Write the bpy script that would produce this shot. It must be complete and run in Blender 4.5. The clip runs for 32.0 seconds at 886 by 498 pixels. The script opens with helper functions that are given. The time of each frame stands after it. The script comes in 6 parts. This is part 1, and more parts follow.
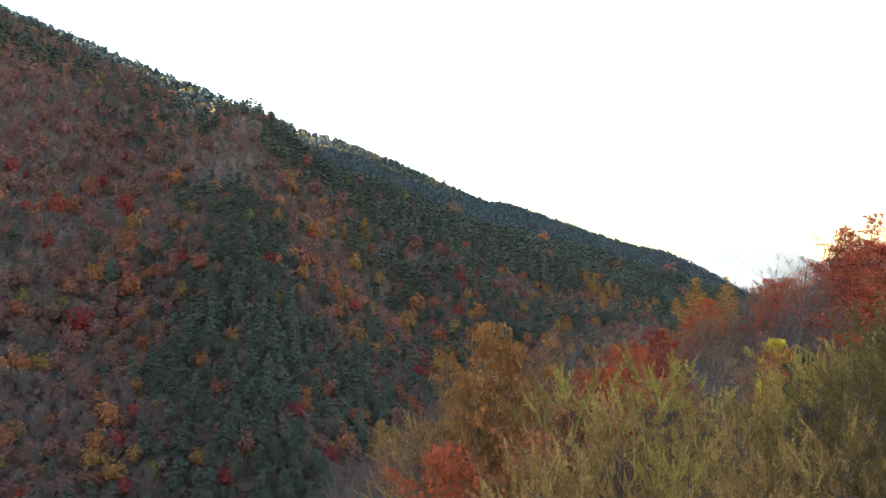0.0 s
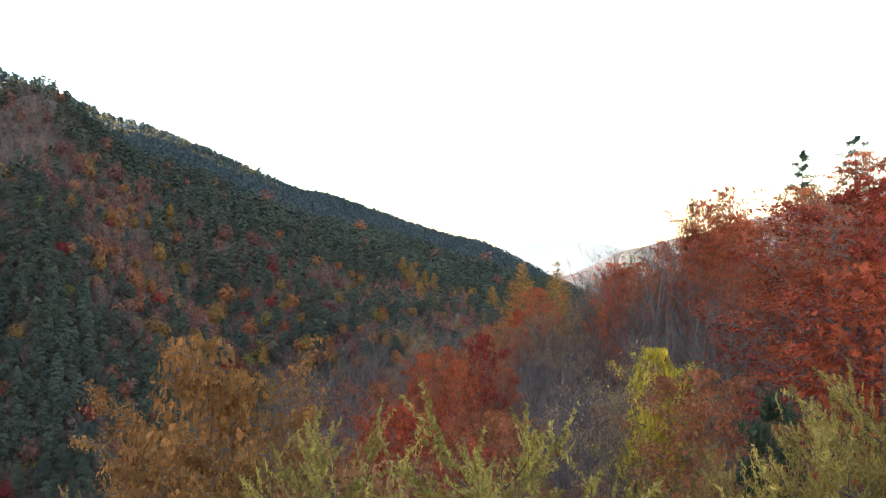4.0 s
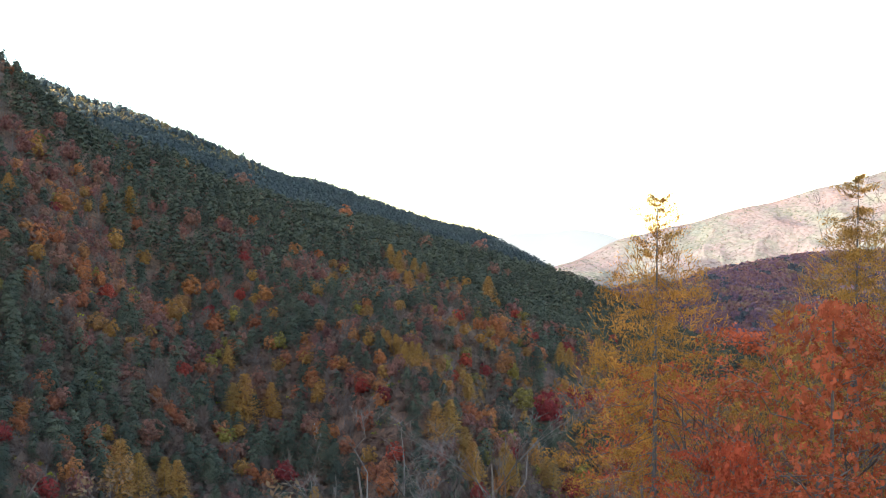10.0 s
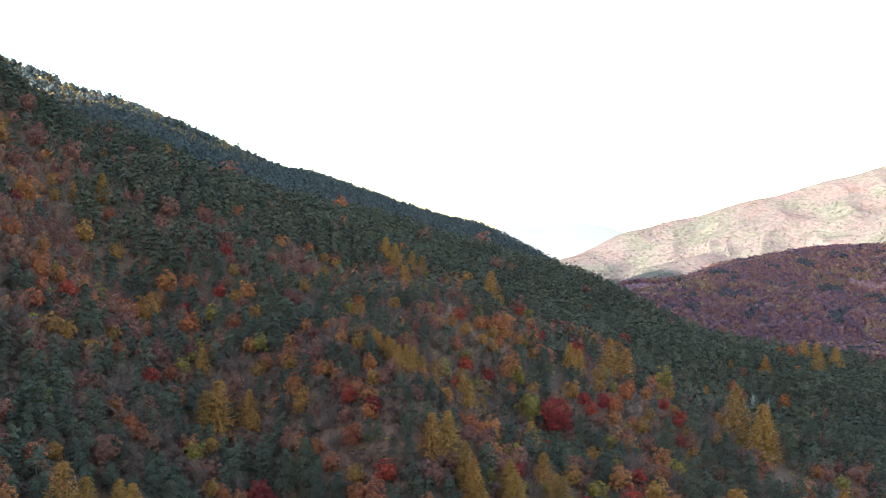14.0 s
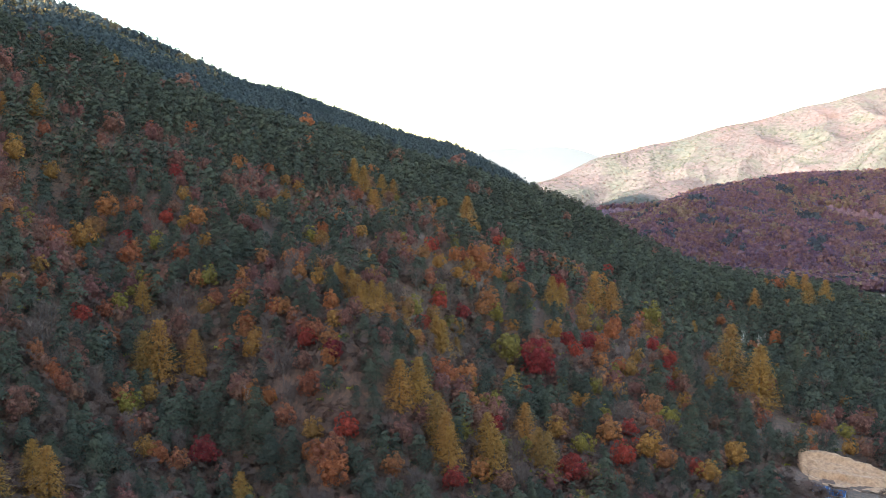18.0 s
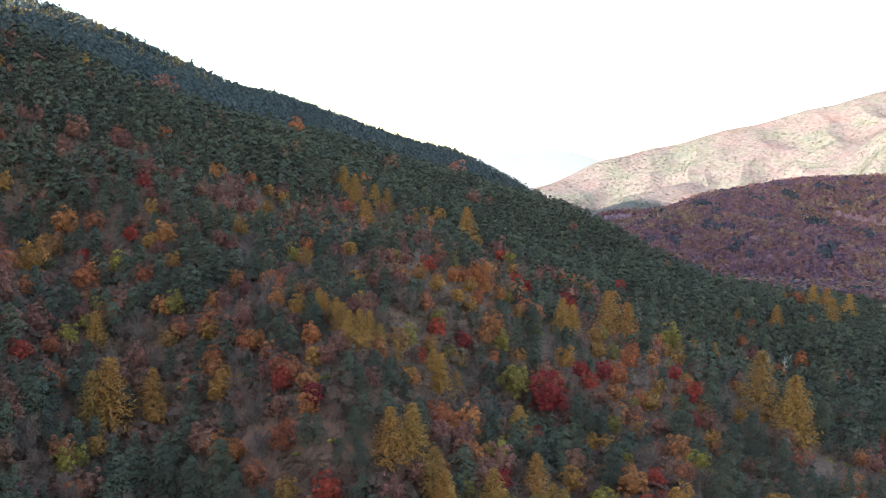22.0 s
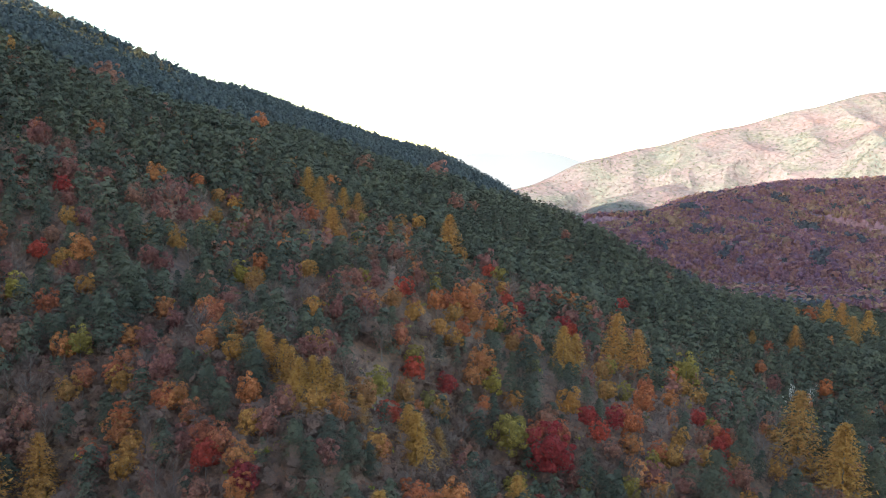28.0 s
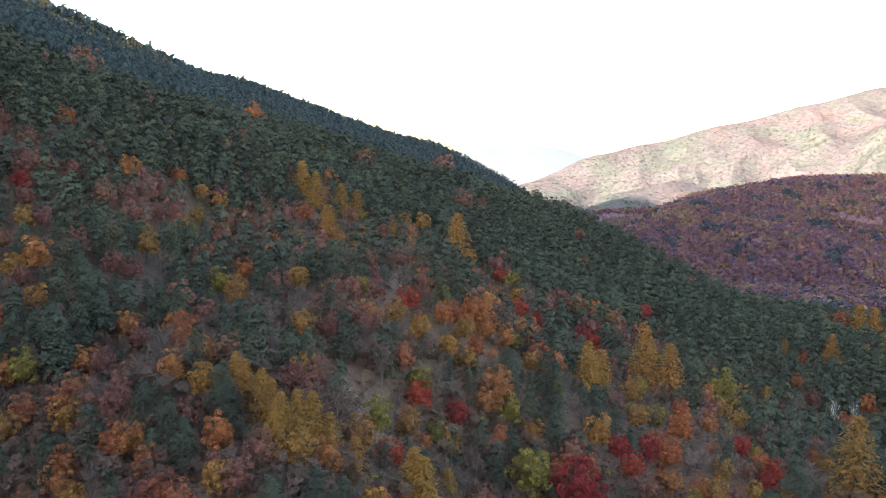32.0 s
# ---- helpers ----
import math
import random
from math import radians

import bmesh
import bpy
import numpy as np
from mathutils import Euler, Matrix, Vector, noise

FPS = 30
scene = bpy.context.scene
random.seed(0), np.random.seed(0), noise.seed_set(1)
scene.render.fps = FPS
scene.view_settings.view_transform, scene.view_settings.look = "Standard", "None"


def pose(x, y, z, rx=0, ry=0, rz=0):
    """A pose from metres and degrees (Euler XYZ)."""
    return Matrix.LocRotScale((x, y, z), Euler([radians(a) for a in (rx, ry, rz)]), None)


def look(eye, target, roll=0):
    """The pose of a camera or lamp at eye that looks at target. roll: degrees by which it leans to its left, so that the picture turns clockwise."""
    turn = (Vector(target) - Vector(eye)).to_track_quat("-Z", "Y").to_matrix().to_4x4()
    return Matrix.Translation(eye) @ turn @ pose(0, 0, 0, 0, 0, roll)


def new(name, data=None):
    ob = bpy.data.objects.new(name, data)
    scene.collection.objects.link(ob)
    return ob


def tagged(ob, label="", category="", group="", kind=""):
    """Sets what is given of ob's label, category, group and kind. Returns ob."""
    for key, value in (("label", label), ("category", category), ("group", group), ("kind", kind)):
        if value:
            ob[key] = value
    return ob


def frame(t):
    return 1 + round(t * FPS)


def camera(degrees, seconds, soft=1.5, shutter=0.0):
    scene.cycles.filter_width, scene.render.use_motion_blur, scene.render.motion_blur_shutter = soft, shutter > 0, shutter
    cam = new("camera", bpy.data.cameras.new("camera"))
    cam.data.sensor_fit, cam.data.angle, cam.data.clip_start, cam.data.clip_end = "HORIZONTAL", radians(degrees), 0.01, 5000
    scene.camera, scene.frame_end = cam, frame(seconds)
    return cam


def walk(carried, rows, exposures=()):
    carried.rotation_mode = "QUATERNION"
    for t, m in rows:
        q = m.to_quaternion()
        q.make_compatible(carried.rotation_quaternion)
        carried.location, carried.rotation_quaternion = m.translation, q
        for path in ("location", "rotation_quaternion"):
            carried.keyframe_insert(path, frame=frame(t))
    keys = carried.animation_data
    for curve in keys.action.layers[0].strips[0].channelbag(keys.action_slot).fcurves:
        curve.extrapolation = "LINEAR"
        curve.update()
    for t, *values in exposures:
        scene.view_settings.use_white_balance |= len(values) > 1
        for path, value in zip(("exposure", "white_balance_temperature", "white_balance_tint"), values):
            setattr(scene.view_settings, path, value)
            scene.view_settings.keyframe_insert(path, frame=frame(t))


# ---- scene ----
cam = camera(46.4, 32.0, soft=0.85)
PATH = [
    (0, (0.181, -0.044, 88.162), (0.165, 1.956, 88.179), 0.9),
    (0.5, (0.186, 0.052, 88.096), (0.279, 2.05, 88.11), 0.9),
    (1, (0.238, 0.609, 88.032), (0.407, 2.602, 88.044), 0.9),
    (1.5, (0.366, 1.466, 87.977), (0.592, 3.453, 87.986), 0.8),
    (2, (0.619, 2.765, 87.922), (0.874, 4.749, 87.93), 0.8),
    (2.5, (0.959, 4.55, 87.869), (1.237, 6.53, 87.875), 0.7),
    (3, (1.307, 6.644, 87.819), (1.606, 8.621, 87.824), 0.7),
    (3.5, (1.758, 8.971, 87.805), (2.077, 10.945, 87.809), 0.7),
    (5.5, (4.226, 20.392, 87.777), (4.573, 22.362, 87.778), 0.7),
    (6, (4.822, 23.537, 87.723), (5.17, 25.506, 87.722), 0.6),
    (6.5, (5.47, 26.797, 87.708), (5.819, 28.766, 87.706), 0.6),
    (7, (6.127, 30.002, 87.625), (6.475, 31.971, 87.622), 0.6),
    (7.5, (6.81, 33.433, 87.469), (7.158, 35.403, 87.464), 0.6),
    (8, (7.507, 36.925, 87.334), (7.854, 38.894, 87.327), 0.6),
    (8.5, (8.22, 40.541, 87.17), (8.566, 42.511, 87.16), 0.6),
    (9, (8.947, 44.19, 86.996), (9.292, 46.16, 86.984), 0.5),
    (9.5, (9.664, 47.876, 86.797), (10.008, 49.846, 86.783), 0.6),
    (10, (10.369, 51.566, 86.581), (10.713, 53.536, 86.564), 0.5),
    (10.5, (11.166, 55.197, 86.441), (11.509, 57.167, 86.42), 0.5),
    (11, (11.98, 58.827, 86.333), (12.321, 60.798, 86.309), 0.5),
    (11.5, (12.74, 62.44, 86.236), (13.08, 64.411, 86.21), 0.5),
    (12, (13.466, 66.013, 86.136), (13.806, 67.984, 86.108), 0.5),
    (12.5, (14.245, 69.56, 86.057), (14.583, 71.531, 86.028), 0.5),
    (13, (15.019, 73.08, 86.009), (15.358, 75.051, 85.98), 0.5),
    (13.5, (15.812, 76.55, 85.958), (16.151, 78.521, 85.929), 0.5),
    (14, (16.621, 79.986, 85.902), (16.96, 81.957, 85.873), 0.5),
    (14.3, (17.109, 82.077, 85.877), (17.447, 84.048, 85.849), 0.6),
    (14.5, (17.399, 83.5, 85.868), (17.736, 85.463, 85.681), 0.6),
    (16.5, (20.048, 98.015, 85.822), (20.435, 99.969, 85.637), 1.0),
    (17, (20.727, 101.648, 85.844), (21.118, 103.601, 85.661), 1.1),
    (17.5, (21.417, 105.241, 85.904), (21.807, 107.195, 85.723), 1.2),
    (18, (22.076, 108.785, 85.989), (22.466, 110.739, 85.81), 1.2),
    (18.5, (22.776, 112.298, 86.082), (23.166, 114.251, 85.905), 1.2),
    (19, (23.549, 115.819, 86.182), (23.941, 117.772, 86.007), 1.1),
    (19.5, (24.39, 119.394, 86.295), (24.781, 121.348, 86.123), 1.0),
    (20, (25.297, 123.05, 86.426), (25.666, 125.008, 86.254), 0.9),
    (20.5, (26.069, 126.832, 86.568), (26.44, 128.79, 86.398), 0.9),
    (21, (26.711, 130.711, 86.739), (27.091, 132.667, 86.569), 1.0),
    (21.5, (27.374, 134.676, 86.931), (27.763, 136.631, 86.76), 1.1),
    (22, (28.121, 138.677, 87.118), (28.513, 140.63, 86.947), 1.1),
    (22.5, (29.047, 142.658, 87.28), (29.441, 144.611, 87.108), 1.2),
    (23, (29.981, 146.628, 87.411), (30.376, 148.581, 87.239), 1.2),
    (23.5, (30.775, 150.565, 87.497), (31.17, 152.518, 87.324), 1.3),
    (24, (31.527, 154.445, 87.53), (31.925, 156.398, 87.357), 1.3),
    (24.5, (32.278, 158.21, 87.53), (32.685, 160.161, 87.357), 1.5),
    (25, (32.875, 161.857, 87.5), (33.297, 163.804, 87.328), 1.5),
    (25.5, (33.415, 165.403, 87.478), (33.843, 167.349, 87.307), 1.6),
    (27.5, (36.1, 179.296, 87.525), (36.532, 181.241, 87.354), 1.5),
    (28, (36.897, 182.779, 87.526), (37.329, 184.725, 87.355), 1.5),
    (28.5, (37.648, 186.322, 87.499), (38.08, 188.267, 87.328), 1.5),
    (29, (38.319, 189.917, 87.456), (38.752, 191.862, 87.285), 1.5),
    (29.5, (38.982, 193.523, 87.403), (39.413, 195.468, 87.231), 1.5),
    (30, (39.654, 197.06, 87.341), (40.086, 199.005, 87.165), 1.6),
    (30.5, (40.33, 200.438, 87.257), (40.76, 202.383, 87.077), 1.6),
    (31, (40.866, 203.656, 87.171), (41.294, 205.602, 86.99), 1.6),
    (31.5, (41.25, 206.768, 87.069), (41.676, 208.714, 86.889), 1.7),
    (32, (41.551, 209.825, 86.973), (41.978, 211.771, 86.793), 1.6),
]
walk(cam, [(t, look(eye, target, roll)) for t, eye, target, roll in PATH])


# ---------------------------------------------------------------- sky, sun
SUN_HEIGHT, SUN_SIDE = 10.0, (-0.743, -0.669)
world = bpy.data.worlds.new("world")
scene.world = world
world.use_nodes = True
wn = world.node_tree
sky = wn.nodes.new("ShaderNodeTexSky")
sky.sky_type, sky.sun_disc = "NISHITA", False
sky.sun_elevation = radians(SUN_HEIGHT)
sky.sun_rotation = math.atan2(SUN_SIDE[0], SUN_SIDE[1])
sky.dust_density, sky.air_density, sky.ozone_density = 1.0, 1.0, 1.0
wn.links.new(sky.outputs[0], wn.nodes["Background"].inputs[0])
wn.nodes["Background"].inputs[1].default_value = 0.12
sun = new("sun", bpy.data.lights.new("sun", "SUN"))
sun.data.energy, sun.data.angle, sun.data.color = 3.2, radians(0.6), (1.0, 0.91, 0.80)
sun.matrix_world = look((0, 0, 0), (-SUN_SIDE[0], -SUN_SIDE[1], -math.tan(radians(SUN_HEIGHT))))
sun.location = (0, 0, 600)
scene.view_settings.exposure = 3.56


# ---------------------------------------------------------------- materials
def nodes_of(name):
    m = bpy.data.materials.new(name)
    m.use_nodes = True
    t = m.node_tree
    return m, t, t.nodes["Principled BSDF"], t.nodes["Material Output"]


def ramp_node(t, stops):
    n = t.nodes.new("ShaderNodeValToRGB")
    e = n.color_ramp.elements
    while len(e) < len(stops):
        e.new(0.5)
    for i, (p, c) in enumerate(stops):
        e[i].position, e[i].color = p, (*c, 1)
    return n


def noise_node(t, scale, detail=4.0, rough=0.6, where="Object"):
    n = t.nodes.new("ShaderNodeTexNoise")
    n.inputs["Scale"].default_value, n.inputs["Detail"].default_value, n.inputs["Roughness"].default_value = scale, detail, rough
    c = t.nodes.new("ShaderNodeTexCoord")
    t.links.new(c.outputs[where], n.inputs["Vector"])
    return n


def leaf_mat(name, colours, source, translucent=0.3, rough=0.8, spread_value=0.2, holes=0.0, gaps=0.545, clump=0.0):
    """Foliage: the tree picks a colour on the ramp (its own random or its tint), each rag or leaf varies about it."""
    m, t, p, out = nodes_of(name)
    stops = [(i / (len(colours) - 1), c) for i, c in enumerate(colours)]
    ramp = ramp_node(t, stops)
    if source == "object":
        src = t.nodes.new("ShaderNodeObjectInfo").outputs["Random"]
    else:
        a = t.nodes.new("ShaderNodeAttribute")
        a.attribute_name = "tint"
        src = a.outputs["Fac"]
    geo = t.nodes.new("ShaderNodeNewGeometry")
    jig = t.nodes.new("ShaderNodeMath")
    jig.operation = "MULTIPLY_ADD"
    jig.inputs[1].default_value, jig.inputs[2].default_value = 0.24, -0.12
    t.links.new(geo.outputs["Random Per Island"], jig.inputs[0])
    add = t.nodes.new("ShaderNodeMath")
    t.links.new(src, add.inputs[0])
    t.links.new(jig.outputs[0], add.inputs[1])
    t.links.new(add.outputs[0], ramp.inputs[0])
    # lighter and darker leaves, independent of hue
    val = t.nodes.new("ShaderNodeMath")
    val.operation = "FRACT"
    mul = t.nodes.new("ShaderNodeMath")
    mul.operation = "MULTIPLY"
    mul.inputs[1].default_value = 17.3
    t.links.new(geo.outputs["Random Per Island"], mul.inputs[0])
    t.links.new(mul.outputs[0], val.inputs[0])
    rng = t.nodes.new("ShaderNodeMapRange")
    rng.inputs[3].default_value, rng.inputs[4].default_value = 1 - spread_value, 1 + spread_value
    t.links.new(val.outputs[0], rng.inputs[0])
    hsv = t.nodes.new("ShaderNodeHueSaturation")
    t.links.new(ramp.outputs[0], hsv.inputs["Color"])
    t.links.new(rng.outputs[0], hsv.inputs["Value"])
    if clump:
        # broad masses of lighter and darker leaves, by noise
        mass = noise_node(t, clump, 2.0, 0.5)
        span = t.nodes.new("ShaderNodeMapRange")
        span.inputs[1].default_value, span.inputs[2].default_value = 0.35, 0.65
        span.inputs[3].default_value, span.inputs[4].default_value = 0.66, 1.3
        t.links.new(mass.outputs[0], span.inputs[0])
        both_values = t.nodes.new("ShaderNodeMath")
        both_values.operation = "MULTIPLY"
        t.links.new(rng.outputs[0], both_values.inputs[0])
        t.links.new(span.outputs[0], both_values.inputs[1])
        t.links.new(both_values.outputs[0], hsv.inputs["Value"])
    t.links.new(hsv.outputs[0], p.inputs["Base Color"])
    p.inputs["Roughness"].default_value = rough
    p.inputs["Specular IOR Level"].default_value = 0.06
    tr = t.nodes.new("ShaderNodeBsdfTranslucent")
    t.links.new(hsv.outputs[0], tr.inputs[0])
    mix = t.nodes.new("ShaderNodeMixShader")
    mix.inputs[0].default_value = translucent
    t.links.new(p.outputs[0], mix.inputs[1])
    t.links.new(tr.outputs[0], mix.inputs[2])
    t.links.new(mix.outputs[0], out.inputs["Surface"])
    if holes:
        # a spray of leaves is ragged: gaps between the leaves let one see through
        grain = noise_node(t, holes, 2.0, 0.6)
        cut = t.nodes.new("ShaderNodeMath")
        cut.operation = "GREATER_THAN"
        cut.inputs[1].default_value = gaps
        t.links.new(grain.outputs[0], cut.inputs[0])
        gap, both = t.nodes.new("ShaderNodeBsdfTransparent"), t.nodes.new("ShaderNodeMixShader")
        t.links.new(cut.outputs[0], both.inputs[0])
        t.links.new(mix.outputs[0], both.inputs[1])
        t.links.new(gap.outputs[0], both.inputs[2])
        t.links.new(both.outputs[0], out.inputs["Surface"])
    return m


def bark_mat(name, dark, light, scale=9.0):
    m, t, p, out = nodes_of(name)
    n = noise_node(t, scale, 6, 0.7)
    ramp = ramp_node(t, [(0.3, dark), (0.7, light)])
    t.links.new(n.outputs[0], ramp.inputs[0])
    t.links.new(ramp.outputs[0], p.inputs["Base Color"])
    p.inputs["Roughness"].default_value = 0.9
    b = t.nodes.new("ShaderNodeBump")
    b.inputs["Strength"].default_value = 0.5
    t.links.new(n.outputs[0], b.inputs["Height"])
    t.links.new(b.outputs[0], p.inputs["Normal"])
    return m


def ground_mat():
    """Leaf litter, brown grass and low scrub, varied at two scales."""
    m, t, p, out = nodes_of("leaf_litter")
    big, small = noise_node(t, 0.02, 5, 0.62), noise_node(t, 0.9, 8, 0.8)
    a = ramp_node(t, [(0.3, (0.072, 0.043, 0.032)), (0.48, (0.100, 0.055, 0.038)), (0.6, (0.093, 0.057, 0.036)), (0.75, (0.130, 0.067, 0.042))])
    b = ramp_node(t, [(0.34, (0.35, 0.34, 0.34)), (0.5, (1.0, 0.96, 0.92)), (0.64, (1.7, 1.4, 1.1))])
    t.links.new(big.outputs[0], a.inputs[0])
    t.links.new(small.outputs[0], b.inputs[0])
    mx = t.nodes.new("ShaderNodeMix")
    mx.data_type, mx.blend_type = "RGBA", "MULTIPLY"
    mx.inputs[0].default_value = 1.0
    t.links.new(a.outputs[0], mx.inputs[6])
    t.links.new(b.outputs[0], mx.inputs[7])
    t.links.new(mx.outputs[2], p.inputs["Base Color"])
    p.inputs["Roughness"].default_value = 0.95
    bp = t.nodes.new("ShaderNodeBump")
    bp.inputs["Strength"].default_value, bp.inputs["Distance"].default_value = 0.8, 0.4
    t.links.new(small.outputs[0], bp.inputs["Height"])
    t.links.new(bp.outputs[0], p.inputs["Normal"])
    return m


def plain_mat(name, dark, light, scale, rough=0.7, metal=0.0, bump=0.2):
    m, t, p, out = nodes_of(name)
    n = noise_node(t, scale, 6, 0.65)
    r = ramp_node(t, [(0.3, dark), (0.7, light)])
    t.links.new(n.outputs[0], r.inputs[0])
    t.links.new(r.outputs[0], p.inputs["Base Color"])
    p.inputs["Roughness"].default_value, p.inputs["Metallic"].default_value = rough, metal
    b = t.nodes.new("ShaderNodeBump")
    b.inputs["Strength"].default_value = bump
    t.links.new(n.outputs[0], b.inputs["Height"])
    t.links.new(b.outputs[0], p.inputs["Normal"])
    return m


COLOURS = {
    "pine": [(0.037, 0.041, 0.031), (0.045, 0.049, 0.035), (0.052, 0.055, 0.038), (0.062, 0.064, 0.042)],
    # pine again, tinted blue to imitate haze on the ridge behind
    "haze_blue_pine": [(0.034, 0.043, 0.046), (0.040, 0.050, 0.052), (0.046, 0.057, 0.056)],
    "oak": [(0.20, 0.066, 0.040), (0.27, 0.086, 0.040), (0.30, 0.110, 0.042), (0.27, 0.118, 0.046), (0.23, 0.080, 0.050)],
    "amber": [(0.24, 0.112, 0.037), (0.275, 0.135, 0.039), (0.235, 0.125, 0.042), (0.21, 0.100, 0.045)],
    "rust": [(0.135, 0.056, 0.050), (0.17, 0.072, 0.060), (0.17, 0.088, 0.058), (0.20, 0.082, 0.066)],
    "maple": [(0.17, 0.024, 0.026), (0.22, 0.036, 0.029), (0.28, 0.052, 0.031), (0.13, 0.022, 0.028)],
    "gold": [(0.235, 0.125, 0.036), (0.27, 0.142, 0.039), (0.26, 0.12, 0.037), (0.20, 0.118, 0.040)],
    "olive": [(0.145, 0.108, 0.034), (0.18, 0.138, 0.036), (0.21, 0.155, 0.036), (0.13, 0.105, 0.038)],
    "bare": [(0.085, 0.060, 0.052), (0.099, 0.070, 0.060), (0.111, 0.080, 0.066), (0.104, 0.064, 0.052)],
    "brush": [(0.080, 0.052, 0.043), (0.095, 0.062, 0.050), (0.106, 0.070, 0.055), (0.100, 0.056, 0.043)],
    "twig": [(0.070, 0.050, 0.043), (0.092, 0.067, 0.056), (0.082, 0.055, 0.048)],
    # tan and olive, paled so that the crest strip looks sunlit
    "crest": [(0.13, 0.105, 0.055), (0.17, 0.130, 0.066), (0.15, 0.098, 0.060)],
    # the sunlit mountain's kinds, paled and blued in colour to suggest haze
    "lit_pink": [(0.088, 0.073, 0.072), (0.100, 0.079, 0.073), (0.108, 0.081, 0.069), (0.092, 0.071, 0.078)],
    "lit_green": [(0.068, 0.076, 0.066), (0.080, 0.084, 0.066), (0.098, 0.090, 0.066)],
    # the red ridge's three kinds carry haze as extra purple and blue
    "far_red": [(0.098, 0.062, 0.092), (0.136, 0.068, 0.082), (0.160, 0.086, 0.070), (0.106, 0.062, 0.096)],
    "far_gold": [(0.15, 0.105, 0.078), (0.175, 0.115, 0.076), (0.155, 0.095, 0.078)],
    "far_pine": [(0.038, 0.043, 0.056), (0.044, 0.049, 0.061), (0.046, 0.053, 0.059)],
    "lime": [(0.16, 0.17, 0.026), (0.24, 0.23, 0.032), (0.30, 0.26, 0.035)],
}


def canopy_mat(name, patches, crowns=0.16, patch=0.011, vary=0.4, mingle=0.45):
    """Woods seen from far off: broad patches of kinds, each crown a little lighter or darker."""
    m, t, p, out = nodes_of(name)
    big, fine = noise_node(t, patch, 5, 0.6), noise_node(t, crowns * 2.4, 3, 0.7)
    a = ramp_node(t, patches)
    mixed = t.nodes.new("ShaderNodeMath")
    mixed.operation = "MULTIPLY_ADD"
    mixed.inputs[1].default_value = mingle
    low = t.nodes.new("ShaderNodeMath")
    low.operation = "MULTIPLY_ADD"
    low.inputs[1].default_value, low.inputs[2].default_value = 0.9, 0.05 - mingle / 2
    t.links.new(big.outputs[0], low.inputs[0])
    t.links.new(fine.outputs[0], mixed.inputs[0])
    t.links.new(low.outputs[0], mixed.inputs[2])
    t.links.new(mixed.outputs[0], a.inputs[0])
    cell, c = t.nodes.new("ShaderNodeTexVoronoi"), t.nodes.new("ShaderNodeTexCoord")
    cell.inputs["Scale"].default_value = crowns
    t.links.new(c.outputs["Object"], cell.inputs["Vector"])
    sep = t.nodes.new("ShaderNodeSeparateColor")
    t.links.new(cell.outputs["Color"], sep.inputs[0])
    rng = t.nodes.new("ShaderNodeMapRange")
    rng.inputs[3].default_value, rng.inputs[4].default_value = 1 - vary, 1 + vary
    t.links.new(sep.outputs[0], rng.inputs[0])
    hsv = t.nodes.new("ShaderNodeHueSaturation")
    t.links.new(a.outputs[0], hsv.inputs["Color"])
    t.links.new(rng.outputs[0], hsv.inputs["Value"])
    t.links.new(hsv.outputs[0], p.inputs["Base Color"])
    p.inputs["Roughness"].default_value = 0.95
    p.inputs["Specular IOR Level"].default_value = 0.05
    return m


LEAF = {(k, s): leaf_mat("foliage_" + k + ("" if s == "object" else "_stand"), c, s, 0.12 if "pine" in k else (0.05 if k in ("bare", "twig") else 0.3), spread_value=0.10 if "pine" in k else 0.2, holes=(38 if s == "object" else 4.6) * (1.8 if "pine" in k else 1.0) if k in ("oak", "amber", "rust", "maple", "olive", "pine", "haze_blue_pine", "brush") else 0, gaps=0.66 if "pine" in k else (0.5 if k == "brush" else 0.55), clump=5.0 if s == "object" and k in ("oak", "amber", "rust", "maple", "olive") else 0.0) for k, c in COLOURS.items() for s in ("object", "stuff")}
BARK = {"pine": bark_mat("pine_bark", (0.05, 0.034, 0.028), (0.11, 0.066, 0.048)), "grey": bark_mat("grey_bark", (0.06, 0.05, 0.045), (0.13, 0.11, 0.10)), "pale": bark_mat("pale_bark", (0.30, 0.28, 0.26), (0.48, 0.46, 0.43))}
LITTER = ground_mat()


# ---------------------------------------------------------------- the lie of the land
def along(x, y, line):
    """Distance to a polyline of (x, y, z) and the height of its nearest point."""
    best = np.full(np.shape(x), 1e9)
    crest = np.zeros(np.shape(x))
    for (x0, y0, z0), (x1, y1, z1) in zip(line, line[1:]):
        dx, dy = x1 - x0, y1 - y0
        k = np.clip(((x - x0) * dx + (y - y0) * dy) / (dx * dx + dy * dy), 0, 1)
        d = np.hypot(x - x0 - k * dx, y - y0 - k * dy)
        near = d < best
        best = np.where(near, d, best)
        crest = np.where(near, z0 + k * (z1 - z0), crest)
    return best, crest


def along_soft(x, y, line, soft):
    """The same, with the crest's height blended between neighbouring stretches."""
    ds, zs = zip(*(along(x, y, pair) for pair in zip(line, line[1:])))
    ds, zs = np.stack(ds), np.stack(zs)
    d = ds.min(0)
    w = np.exp(-(ds - d) / soft)
    return d, (w * zs).sum(0) / w.sum(0)


